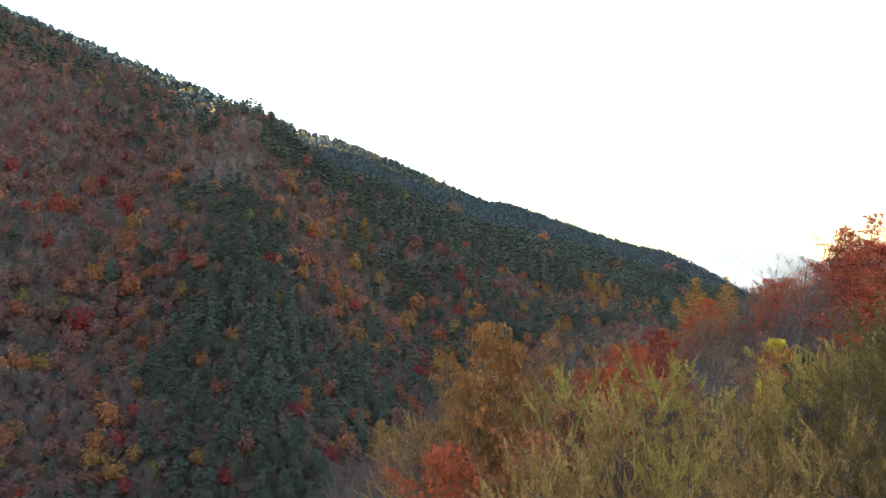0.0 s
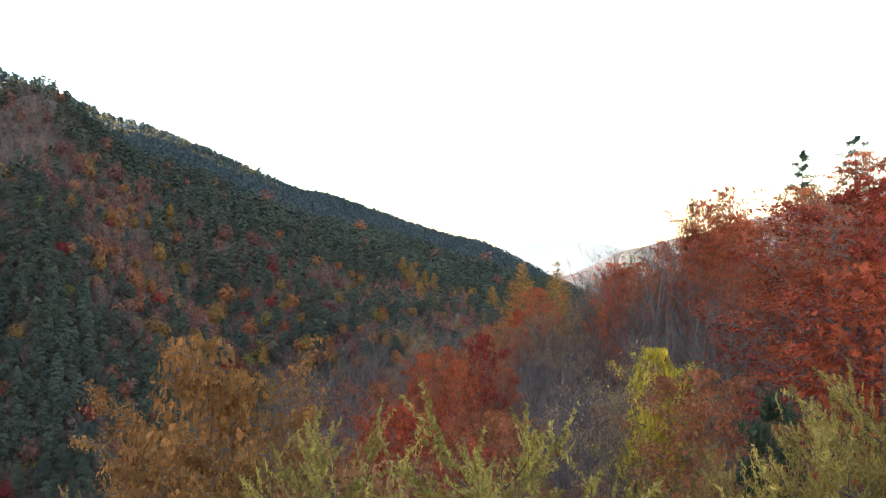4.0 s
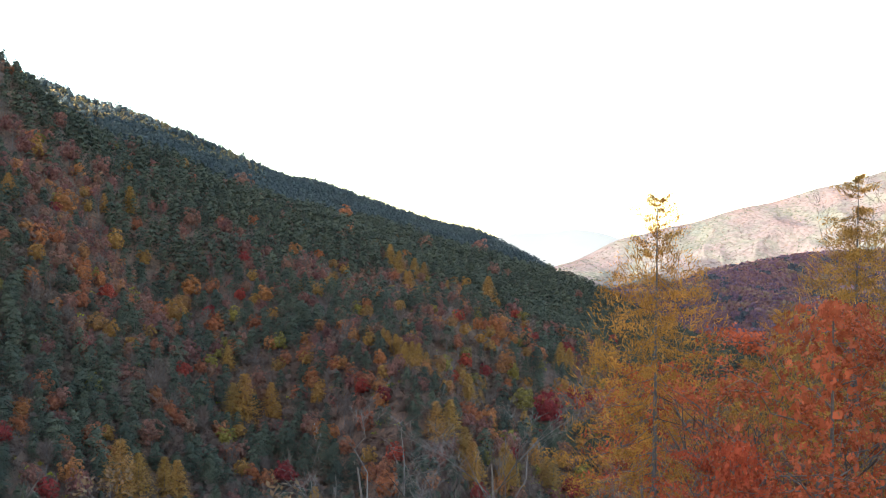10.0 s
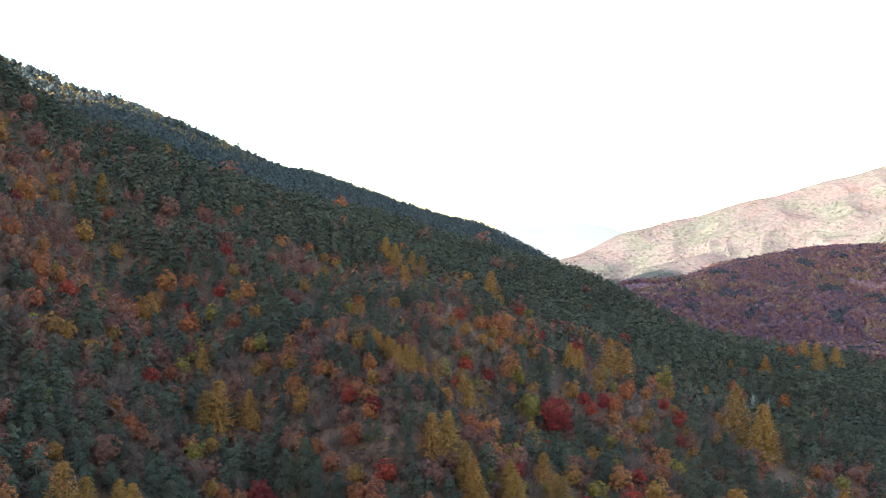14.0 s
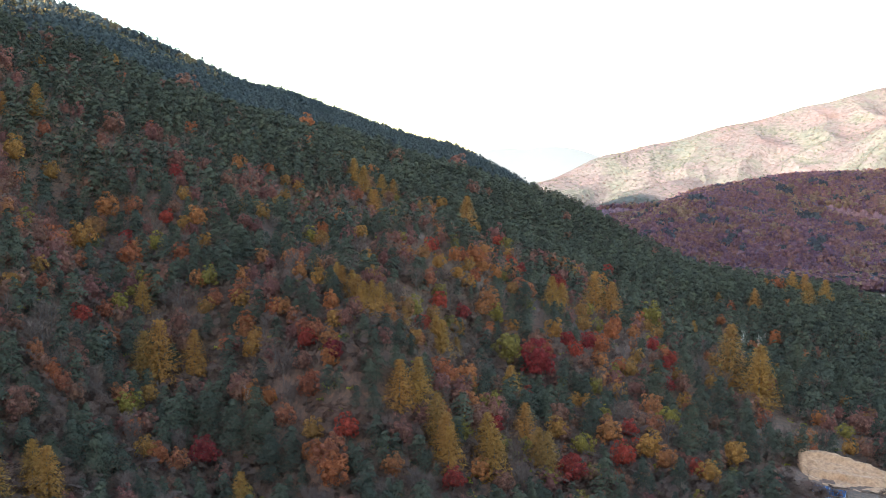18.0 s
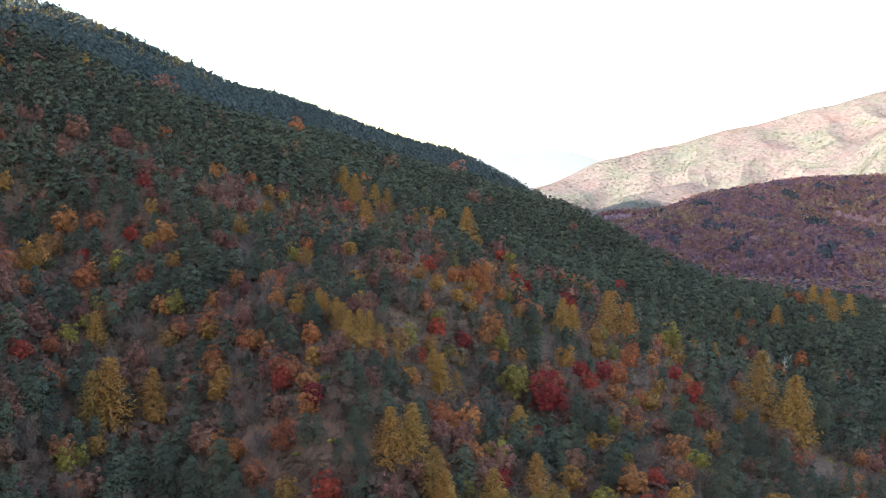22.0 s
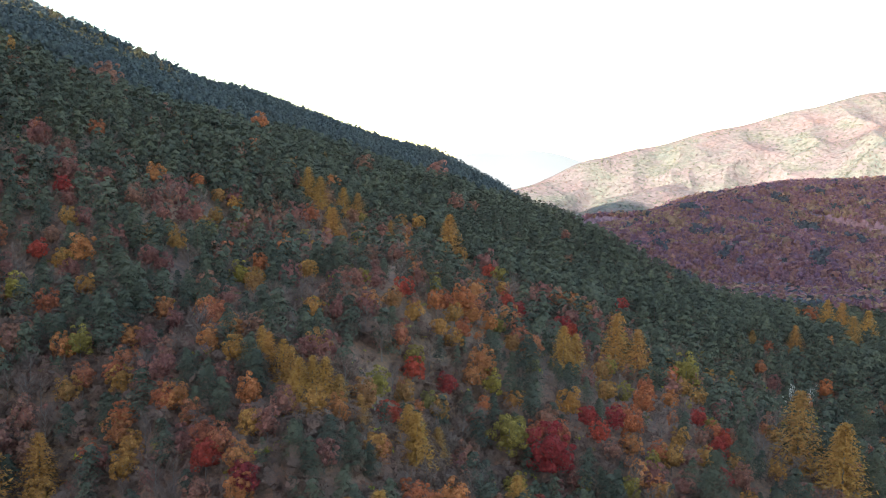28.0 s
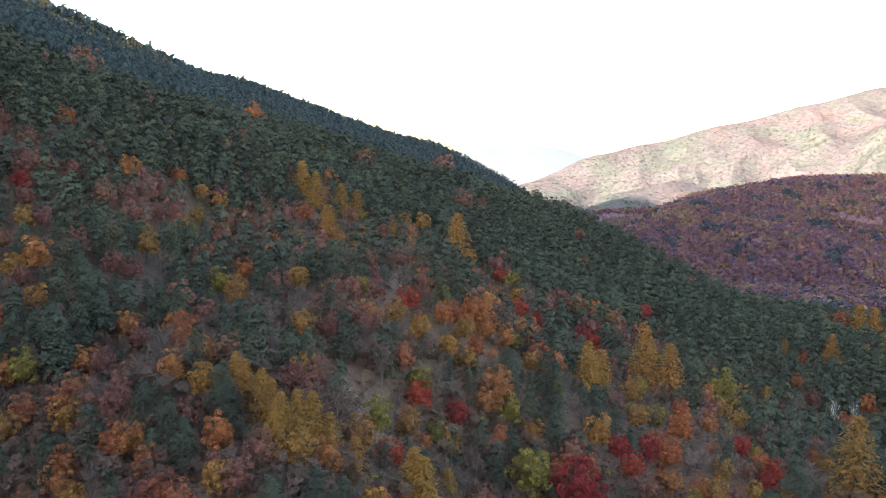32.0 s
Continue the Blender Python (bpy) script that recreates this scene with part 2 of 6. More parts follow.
def waves(x, y, size, seed):
    """Smooth rolling relief between about -1 and 1."""
    r = np.random.RandomState(seed)
    out = np.zeros(np.shape(x))
    for i in range(7):
        a, p, s = r.uniform(0, math.pi), r.uniform(0, 6.28), size * r.uniform(0.6, 1.7)
        out = out + np.sin((x * math.cos(a) + y * math.sin(a)) * 6.283 / s + p)
    return out / 3.2


def spur(x, y, line, width, height):
    d, _ = along(x, y, [(a, b, 0) for a, b in line])
    return height * np.exp(-(d / width) ** 2)


CREST_X = (-900, -400, -263, -168, -100, -61, -18, 26, 59, 104, 154, 186, 212, 233, 265, 313, 362, 600)
CREST_Y = (800, 650, 594, 544, 480, 493, 530, 582, 620, 655, 666, 650, 600, 570, 575, 590, 605, 680)
RIDGE_BEHIND = [(-1100, 700, 330), (-700, 850, 340), (-420, 925, 306), (-250, 932, 240), (-129, 938, 193), (-92, 964, 185), (-34, 1000, 163), (21, 1052, 140), (57, 1081, 139), (119, 1127, 121), (183, 1179, 104), (254, 1228, 92), (292, 1250, 74), (400, 1300, 10)]
RIDGE_RED = [(430, 1250, -12), (483, 1263, 3), (563, 1283, 33), (695, 1386, 48), (766, 1403, 62), (924, 1422, 72), (1250, 1440, 120), (1700, 1400, 160)]
RIDGE_LIT = [(520, 2260, -20), (718, 2293, 33), (856, 2352, 92), (994, 2404, 121), (1206, 2416, 173), (1412, 2416, 226), (1592, 2419, 273), (2100, 2420, 360), (2900, 2300, 420)]
RIDGE_SPUR = [(1500, 2400, 235), (1280, 2340, 150), (1123, 2277, 80), (933, 2147, 39), (779, 2047, 5), (700, 1980, -18)]
# Unseen ridge added in the west; its profile sets what the sun reaches
SHADE_RIDGE = [(-760, -900, 520), (-780, -300, 520), (-790, -130, 500), (-795, 60, 440), (-800, 200, 362), (-805, 300, 338), (-830, 470, 270), (-860, 560, 240), (-1000, 760, 230)]


def land(x, y):
    """Ground height in metres at plan points x, y (arrays)."""
    x, y = np.asarray(x, float), np.asarray(y, float)
    xc, yc = np.clip(x, -420, 420), np.clip(y, 120, 800)
    u, v = (xc - 60) / 150, (yc - 400) / 150
    main = 50.95 - 47.05 * u + 42.47 * v + 7.91 * u * u - 15.46 * u * v + 0.19 * v * v + 1.14 * u ** 3 - 2.87 * u * u * v + 8.41 * u * v * v - 4.78 * v ** 3
    main = main + spur(x, y, [(-92, 468), (-78, 400), (-42, 262)], 24, 14) + spur(x, y, [(80, 410), (46, 316)], 22, 15)
    main = main - spur(x, y, [(-25, 400), (22, 296)], 20, 14) - spur(x, y, [(150, 500), (210, 440)], 38, 11) + spur(x, y, [(180, 640), (200, 610)], 26, 5) - spur(x, y, [(186, 645), (233, 570), (300, 590), (400, 615)], 55, 6)
    main = main + spur(x, y, [(-90, 462), (-80, 458)], 22, 8) - spur(x, y, [(-150, 470), (-110, 300)], 30, 12)
    main = main - spur(x, y, [(5, 560), (50, 610), (90, 650)], 36, 7) + spur(x, y, [(-80, 492), (-48, 515)], 26, 3)
    for px, py, wide, high in ((35, 344, 20, 8), (71, 360, 17, -7), (0, 355, 22, 8), (156, 470, 38, 8), (125, 388, 24, 5), (98, 352, 18, -4), (-28, 275, 24, -5), (20, 318, 16, 4)):
        main = main + spur(x, y, [(px, py), (px + 0.1, py)], wide, high)
    # out of view in the west the slope is lowered to let the sun past
    main = main - 0.28 * np.maximum(0, -x - 330) - 0.32 * np.maximum(0, x - 330) - 0.3 * np.maximum(0, 230 - y)
    past = np.maximum(0, y - np.interp(x, CREST_X, CREST_Y))
    main = main - 0.55 * (np.sqrt(past ** 2 + 100) - 10) + 2.2 * waves(x, y, 90, 3) + 1.0 * waves(x, y, 34, 4)
    yard = np.exp(-(((x - 160) / 30) ** 2 + ((y - 304) / 20) ** 2) ** 2)
    main = main * (1 - yard) + 10.5 * yard
    floor = 9 + 2 * waves(x, y, 260, 9) - 0.09 * np.clip(y - 600, 0, 500) + 0.004 * np.maximum(0, np.hypot(x, y) - 1700)
    h = np.maximum(main, floor) + 1.5 * np.exp(-((main - floor) / 6) ** 2)
    # the ridge behind, with ribs running down from its crest
    d, z = along(x, y, RIDGE_BEHIND)
    h = np.maximum(h, z - (0.42 + 0.14 * np.clip((-x - 300) / 80, 0, 1)) * (np.sqrt(d * d + 144) - 12) + 3.5 * waves(x, y, 130, 5) * np.clip(d / 60, 0, 1))
    d, z = along(x, y, RIDGE_RED)
    h = np.maximum(h, z - 0.20 * (np.sqrt(d * d + 225) - 15) + 11 * waves(x, y, 260, 12) * np.clip(d / 130, 0, 1))
    d, z = along_soft(x, y, RIDGE_LIT, 60)
    rib = x - 0.62 * y + 60 * waves(x, y, 700, 24) + 18 * waves(x, y, 190, 25)
    ribs = 46 * (0.4 - np.abs(np.sin(rib * math.pi / 330))) + 20 * (0.4 - np.abs(np.sin(rib * math.pi / 118 + 0.7)))
    h = np.maximum(h, z - 0.30 * (np.sqrt(d * d + 400) - 20) + (20 * waves(x, y, 560, 21) + ribs) * np.clip(d / 220, 0, 1))
    d, z = along_soft(x, y, RIDGE_SPUR, 50)
    h = np.maximum(h, z - 0.34 * (np.sqrt(d * d + 400) - 20) + 9 * waves(x, y, 210, 23) * np.clip(d / 120, 0, 1))
    # the added ridge out of view, which keeps the sun off the slope
    d, z = along(x, y, SHADE_RIDGE)
    h = np.maximum(h, z - 0.8 * (np.sqrt(d * d + 900) - 30))
    # the near hill, over whose trees the flight begins
    hill = 79.5 + 0.34 * (x - 5) - 0.0022 * np.maximum(0, x - 5) ** 2 - 0.38 * np.maximum(0, -x) - 0.012 * np.maximum(0, -x) ** 2
    nose = np.maximum(0, y - 62 - 0.12 * np.maximum(0, x - 20))
    hill = hill - 0.75 * np.sqrt(nose ** 2 + 4) + 1.5 - 0.02 * np.maximum(0, y - 20) + 0.35 * waves(x, y, 16, 7)
    hill = np.where(x > 90, hill - 0.3 * (x - 90), hill)
    return np.maximum(h, hill)


# ---------------------------------------------------------------- tree kit: every kit mesh is (verts, quads)
def quad_mesh(name, v, f, mats, smooth=False, tint=None):
    me = bpy.data.meshes.new(name)
    v, f = np.asarray(v, np.float32), np.asarray(f, np.int32)
    me.vertices.add(len(v))
    me.vertices.foreach_set("co", v.ravel())
    me.loops.add(f.size)
    me.loops.foreach_set("vertex_index", f.ravel())
    me.polygons.add(len(f))
    me.polygons.foreach_set("loop_start", np.arange(0, f.size, 4, dtype=np.int32))
    if smooth:
        me.polygons.foreach_set("use_smooth", np.ones(len(f), bool))
    if tint is not None:
        me.attributes.new("tint", "FLOAT", "POINT").data.foreach_set("value", np.asarray(tint, np.float32))
    for m in mats:
        me.materials.append(m)
    me.update(calc_edges=True)
    return me


def join(parts):
    vs, fs, n = [], [], 0
    for v, f in parts:
        vs.append(v)
        fs.append(np.asarray(f) + n)
        n += len(v)
    return np.concatenate(vs), np.concatenate(fs)


def unit(a):
    return a / np.maximum(np.linalg.norm(a, axis=-1, keepdims=True), 1e-9)


def leaves(r, centre, facing, length, width, axis=None, bend=0.0):
    """One quad a leaf or tuft: diamond-shaped, about centre, across facing; axis: the way its length runs."""
    n = len(centre)
    facing = unit(facing + 1e-6)
    a = r.normal(size=(n, 3)) if axis is None else axis + 0.0
    a = unit(a - facing * (a * facing).sum(1, keepdims=True))
    b = np.cross(facing, a)
    ln, wd = np.broadcast_to(length, n)[:, None], np.broadcast_to(width, n)[:, None]
    v = np.stack([centre - a * ln / 2, centre + b * wd / 2 + facing * bend * wd, centre + a * ln / 2, centre - b * wd / 2 + facing * bend * wd], 1)
    return v.reshape(-1, 3), np.arange(4 * n).reshape(n, 4)


def rags(r, centre, facing, size, aspect=0.8):
    """One uneven four-sided rag of foliage a centre."""
    n = len(centre)
    facing = unit(facing + 1e-6)
    a = r.normal(size=(n, 3))
    a = unit(a - facing * (a * facing).sum(1, keepdims=True))
    b = np.cross(facing, a) * aspect
    s = np.broadcast_to(size, n)[:, None, None]
    k = np.array([[-1, -1], [1, -1], [1, 1], [-1, 1]]) * 0.5
    jit = r.uniform(0.55, 1.25, (n, 4, 1)) * s
    v = centre[:, None] + (a[:, None] * k[None, :, :1] + b[:, None] * k[None, :, 1:]) * jit + facing[:, None] * r.uniform(-0.16, 0.16, (n, 4, 1)) * s
    return v.reshape(-1, 3), np.arange(4 * n).reshape(n, 4)


def tube(points, radii, sides=5):
    p = np.asarray(points, float)
    rad = np.asarray(radii, float)
    t = unit(np.gradient(p, axis=0))
    ref = np.where(np.abs(t[:, 2:3]) > 0.9, np.array([[1.0, 0, 0]]), np.array([[0, 0, 1.0]]))
    a = unit(np.cross(t, ref))
    b = np.cross(t, a)
    ang = np.arange(sides) * 2 * math.pi / sides
    v = p[:, None] + rad[:, None, None] * (a[:, None] * np.cos(ang)[None, :, None] + b[:, None] * np.sin(ang)[None, :, None])
    n = len(p)
    i = np.arange(n - 1)[:, None] * sides
    j = np.arange(sides)[None]
    k = (j + 1) % sides
    f = np.stack([i + j, i + k, i + sides + k, i + sides + j], -1).reshape(-1, 4)
    return v.reshape(-1, 3), f


def ball(r, n):
    return unit(r.normal(size=(n, 3)))


def limb(r, start, end, r0, r1, sag=0.0, n=4, wob=0.04, sides=4):
    k = np.linspace(0, 1, n)[:, None]
    p = np.asarray(start) * (1 - k) + np.asarray(end) * k
    ln = np.linalg.norm(np.asarray(end) - np.asarray(start))
    p[1:-1] += r.normal(size=(n - 2, 3)) * wob * ln
    p[:, 2] -= sag * ln * (np.sin(k[:, 0] * math.pi))
    return tube(p, np.linspace(r0, r1, n), sides)


# Far and middling trees, 1 m high and scaled; (trunk, crown)
def filling(r, count, size, low, high, wide, power=0.5, strand=0.0):
    """Ragged inner foliage of a crown that stands between the heights low and high."""
    k = r.uniform(0, 1, count)
    reach = wide / 2 * np.clip(1 - ((k - 0.35) / 0.7) ** 2, 0.05, 1) ** power * np.sqrt(r.uniform(0.02, 0.6, count))
    a = r.uniform(0, 6.283, count)
    c = np.stack([np.cos(a) * reach, np.sin(a) * reach, low + (high - low) * k], -1)
    out = np.stack([np.cos(a), np.sin(a), np.full(count, 0.5)], -1)
    if strand:
        ln = size * r.uniform(0.6, 1.4, count)
        return leaves(r, c, ball(r, count), ln, ln * strand, out * 0.7 + np.array([0, 0, 0.5]) + r.normal(size=(count, 3)) * 0.35)
    return rags(r, c, out + r.normal(size=(count, 3)) * 0.5, size * r.uniform(0.6, 1.4, count))


def heart(r, rows, sides, centre=(0, 0), wob=0.12):
    """The dense inside of a crown: rings of (height, radius), closed above and below, unevenly wide."""
    a = np.arange(sides) * 2 * math.pi / sides
    v = np.array([[centre[0] + math.cos(t) * w * k, centre[1] + math.sin(t) * w * k, z] for z, w in rows for t, k in zip(a + r.uniform(0, 1), r.uniform(1 - wob, 1 + wob, sides))])
    i, j = np.arange(len(rows) - 1)[:, None] * sides, np.arange(sides)[None]
    k = (j + 1) % sides
    return v, np.stack([i + j, i + k, i + sides + k, i + sides + j], -1).reshape(-1, 4)


def kit_pine(seed, pads=24, per=20, size=0.05, limbs=True, wide=0.25, slim=0.4):
    """A pine: level tiers of needle pads, domed above and flat below, in a blunt uneven cone."""
    r = np.random.RandomState(seed)
    lean = r.normal(size=2) * 0.05
    wood = [tube([(0, 0, -0.06), (lean[0] * .5, lean[1] * .5, 0.35), (lean[0], lean[1], 0.9)], [0.018, 0.014, 0.004], 4 if limbs else 3)]
    form = lambda z: wide * min(1.0, 0.55 + 1.6 * z) * max(0.0, 1.02 - z ** 1.7) ** 0.75
    cen, fac = [], []
    for i in range(pads):
        k = (i + r.uniform(0, 0.8)) / pads
        z = 0.10 + 0.86 * k
        reach = form(z)
        out = reach * (r.uniform(0.45, 0.85) if i % 3 else r.uniform(0.1, 0.4))
        ang = i * 2.4 + r.uniform(-0.6, 0.6)
        w = np.array([math.cos(ang), math.sin(ang), 0])
        c = w * out + np.array([lean[0] * z, lean[1] * z, z + r.uniform(-0.04, 0.04)])
        if limbs and i % 2 == 0:
            wood.append(limb(r, (lean[0] * z, lean[1] * z, z - 0.04), c, 0.006, 0.002, n=3, sides=3))
        span = (0.45 * reach + 0.035) * r.uniform(0.8, 1.25)
        t = np.arange(per) * 2.4 + r.uniform(0, 6)
        q = np.sqrt((np.arange(per) + 0.5) / per)[:, None] * r.uniform(0.8, 1.15, (per, 1))
        d = np.stack([np.cos(t), np.sin(t), np.zeros(per)], -1)
        o = d * q * span
        o[:, 2] = 0.62 * span * (1 - q[:, 0] ** 2) - 0.25 * (o * w).sum(1) + r.normal(size=per) * 0.010
        cen.append(c + o)
        fac.append(np.array([0, 0, 0.8]) + d * q * 0.7 + w * 0.6 + r.normal(size=(per, 3)) * 0.25)
    n = pads * per
    return join(wood), rags(r, np.concatenate(cen), np.concatenate(fac), size * r.uniform(0.6, 1.4, n), slim)


def kit_broad(seed, blobs=28, per=24, rag=0.050, wide=0.36, low=0.04, limbs=True, solid=0.6):
    """A broadleaf tree: a rounded crown of many small billowing clumps."""
    r = np.random.RandomState(seed)
    wood = [tube([(0, 0, -0.06), (0.01, 0, 0.3), (0.02, 0.01, 0.62)], [0.016, 0.012, 0.006], 4 if limbs else 3)]
    egg = np.array([r.uniform(0.82, 1.1) * wide, r.uniform(0.82, 1.1) * wide, (1 - low) / 2])
    mid = np.array([r.normal() * 0.03, r.normal() * 0.03, (1 + low) / 2])
    rows = [(mid[2] + egg[2] * solid * math.sin(a), wide * solid * math.cos(a)) for a in ((-1.5, -0.8, -0.1, 0.55, 1.1, 1.5) if blobs > 12 else (-0.9, 0.1, 0.8, 1.5))]
    crown = [heart(r, rows, 6 if blobs > 12 else 5, mid[:2], 0.25)] if solid else []
    cen, fac = [], []
    for i in range(blobs):
        z = 0.97 - 1.75 * (i + r.uniform(0.2, 0.8)) / blobs
        ang = i * 2.4 + r.uniform(-0.35, 0.35)
        d = np.array([math.cos(ang) * math.sqrt(max(0, 1 - z * z)), math.sin(ang) * math.sqrt(max(0, 1 - z * z)), z])
        c = mid + d * egg * r.uniform(0.5, 1.0) * np.array([1, 1, 1.0 if d[2] > 0 else 0.8])
        if limbs and i % 3 == 0:
            wood.append(limb(r, (0, 0, max(0.05, c[2] - 0.25)), c, 0.006, 0.003, n=3, sides=3))
        q = unit(ball(r, per) + d * 0.55 + np.array([0, 0, 0.25]))
        size = wide * 2.0 / math.sqrt(blobs) * r.uniform(0.4, 0.95)
        cen.append(c + q * size * r.uniform(0.85, 1.08, (per, 1)) * np.array([1, 1, 0.85]))
        fac.append(q + r.normal(size=(per, 3)) * 0.22)
    n = blobs * per
    crown.append(rags(r, np.concatenate(cen), np.concatenate(fac), rag * r.uniform(0.65, 1.35, n), 0.8))
    return join(wood), join(crown)


def kit_larch(seed, whorls=15, per=13, wide=0.40, runs=5, fine=1.0):
    """A larch: tiers of level boughs feathered with short sprays, a pointed cone in outline."""
    r = np.random.RandomState(seed)
    wood = [tube([(0, 0, -0.06), (0, 0, 0.5), (0.004, 0, 0.99)], [0.014, 0.009, 0.002], 4)]
    form = lambda z: wide * max(0.0, 1.0 - z) ** 0.8 * min(1.0, 0.75 + z * 1.5)
    cen, fac, ax, ln = [], [], [], []
    for i in range(whorls):
        tier = 0.06 + 0.9 * (i / whorls) ** 0.95
        for j in range(per):
            z = tier + r.uniform(-0.016, 0.016)
            ang = j * 6.283 / per + i * 1.3 + r.uniform(-0.35, 0.35)
            go = form(z) * r.uniform(0.75, 1.15) + 0.015
            w = np.array([math.cos(ang), math.sin(ang), 0])
            for k in np.linspace(0.2 if runs > 2 else 0.6, 1.0, runs):
                cen.append(np.array([0, 0, z - 0.10 * go * math.sin(k * 2.6)]) + w * go * k + r.normal(size=3) * 0.010)
                ax.append(w * 0.8 + np.array([0, 0, r.uniform(-0.15, 0.45)]) + r.normal(size=3) * 0.4)
                fac.append(w * 0.5 + np.array([0, 0, 0.8]) + r.normal(size=3) * 0.4)
                ln.append((0.055 + 0.035 * (1 - z)) * r.uniform(0.7, 1.3))
    cen, fac, ax, ln = (np.array(a) for a in (cen, fac, ax, ln))
    return join(wood), leaves(r, cen, fac, ln * (0.5 + 0.5 * fine), ln * 0.42 * fine, ax, -0.08)


def kit_brush(seed, stems=9, twigs=8, thick=1.0, haze=14):
    """Leafless brushwood: thin stems fanning from the ground, drawn out into fine twigs."""
    r = np.random.RandomState(seed)
    cen, ax = [], []
    for i in range(stems):
        ang, out = i * 2.4 + r.uniform(-0.4, 0.4), math.sqrt((i + 0.5) / stems)
        s = np.array([math.cos(ang), math.sin(ang), 0]) * 0.2 * out
        e = np.array([math.cos(ang) * 0.6 * out, math.sin(ang) * 0.6 * out, r.uniform(0.55, 0.95) * (1.05 - 0.35 * out)])
        k = np.linspace(0.1, 1.0, twigs)[:, None]
        a = unit(e - s) + r.normal(size=(twigs, 3)) * 0.42
        cen.append(s * (1 - k) + e * k + r.normal(size=(twigs, 3)) * 0.03)
        ax.append(a)
    cen, ax = np.concatenate(cen), np.concatenate(ax)
    n = len(cen)
    wood = tube([(0, 0, -0.1), (0.02, 0, 0.3), (0.05, 0.02, 0.6)], [0.012, 0.009, 0.004], 3)
    twigs = leaves(r, cen, ball(r, n) * np.array([1, 1, 0.4]), r.uniform(0.16, 0.32, n), r.uniform(0.007, 0.015, n) * thick, ax)
    q = ball(r, haze) * np.array([0.46, 0.46, 0.36]) * r.uniform(0.6, 1, (haze, 1)) + np.array([0, 0, 0.42])
    return wood, join([twigs, rags(r, q, q - np.array([0, 0, 0.2]) + r.normal(size=(haze, 3)) * 0.2, 0.34 * r.uniform(0.7, 1.3, haze))])


def kit_bare(seed, limbs=9, twigs=7, thick=1.0):
    r = np.random.RandomState(seed)
    wood = [tube([(0, 0, -0.06), (0.01, 0.01, 0.4), (0.03, 0, 0.85)], [0.02 * max(0.12, thick), 0.012 * max(0.12, thick), 0.003], 4)]
    cen, ax, ln = [], [], []
    for i in range(limbs):
        z = 0.25 + 0.5 * i / limbs
        ang = i * 2.4 + r.uniform(-0.5, 0.5)
        reach = 0.34 * r.uniform(0.6, 1.1) * (1.15 - 0.6 * z)
        e = np.array([math.cos(ang) * reach * 0.7, math.sin(ang) * reach * 0.7, z + reach * 0.95])
        wood.append(limb(r, (0, 0, z), e, 0.010 * max(0.12, thick), 0.003, -0.08, 3, sides=3))
        k = r.uniform(0.3, 1.0, twigs)[:, None]
        c = np.array([0, 0, z]) * (1 - k) + e * k
        a = unit(e - np.array([0, 0, z])) + r.normal(size=(twigs, 3)) * 0.5 + np.array([0, 0, 0.4])
        cen.append(c + unit(a) * 0.07)
        ax.append(a)
    cen, ax = np.concatenate(cen), np.concatenate(ax)
    n = len(cen)
    return join(wood), leaves(r, cen, ball(r, n), r.uniform(0.14, 0.26, n), r.uniform(0.010, 0.024, n) * thick, ax)


def kit_bush(seed, per=34, flat=0.7):
    r = np.random.RandomState(seed)
    q = ball(r, per)
    q[:, 2] = np.abs(q[:, 2]) * flat
    c = q * r.uniform(0.45, 1, (per, 1)) * 0.5
    wood = [limb(r, (0, 0, -0.1), (0.1, 0.05, 0.4), 0.02, 0.006, n=3, sides=3), limb(r, (0, 0, -0.1), (-0.12, 0.02, 0.4), 0.02, 0.006, n=3, sides=3)]
    return join(wood), rags(r, c, q + r.normal(size=(per, 3)) * 0.3, 0.2 * r.uniform(0.6, 1.3, per), 0.8)


def spread(kits, xs, ys, zs, hs, r, lod=1.0):
    """Many trees of one kind laid into one mesh of stuff: (wood verts, quads), (crown verts, quads, tint)."""
    wv, wf, cv, cf, ct = [], [], [], [], []
    nw = nc = 0
    pick = r.randint(0, len(kits), len(xs))
    turn, fat, tint = r.uniform(0, 6.283, len(xs)), r.uniform(0.85, 1.2, len(xs)), r.uniform(0, 1, len(xs))
    for k, (wood, crown) in enumerate(kits):
        idx = np.flatnonzero(pick == k)
        if not len(idx):
            continue
        c, s = np.cos(turn[idx]), np.sin(turn[idx])
        for (v, f), vs, fs in ((wood, wv, wf), (crown, cv, cf)):
            x = (v[None, :, 0] * c[:, None] - v[None, :, 1] * s[:, None]) * (hs[idx] * fat[idx])[:, None] + xs[idx][:, None]
            y = (v[None, :, 0] * s[:, None] + v[None, :, 1] * c[:, None]) * (hs[idx] * fat[idx])[:, None] + ys[idx][:, None]
            z = v[None, :, 2] * hs[idx][:, None] + zs[idx][:, None]
            vs.append(np.stack([x, y, z], -1).reshape(-1, 3))
            base = nw if vs is wv else nc
            fs.append((f[None] + (np.arange(len(idx)) * len(v))[:, None, None] + base).reshape(-1, 4))
            if vs is wv:
                nw += len(v) * len(idx)
            else:
                nc += len(v) * len(idx)
                ct.append(np.repeat(tint[idx], len(v)))
    return (np.concatenate(wv), np.concatenate(wf)), (np.concatenate(cv), np.concatenate(cf), np.concatenate(ct))


# ---------------------------------------------------------------- ground: one sheet to the horizon
def steps(knots):
    out = []
    for (a, s0), (b, s1) in zip(knots, knots[1:]):
        p = a
        while p < b:
            out.append(p)
            p += s0 + (s1 - s0) * (p - a) / (b - a)
    return np.array(out + [knots[-1][0]])


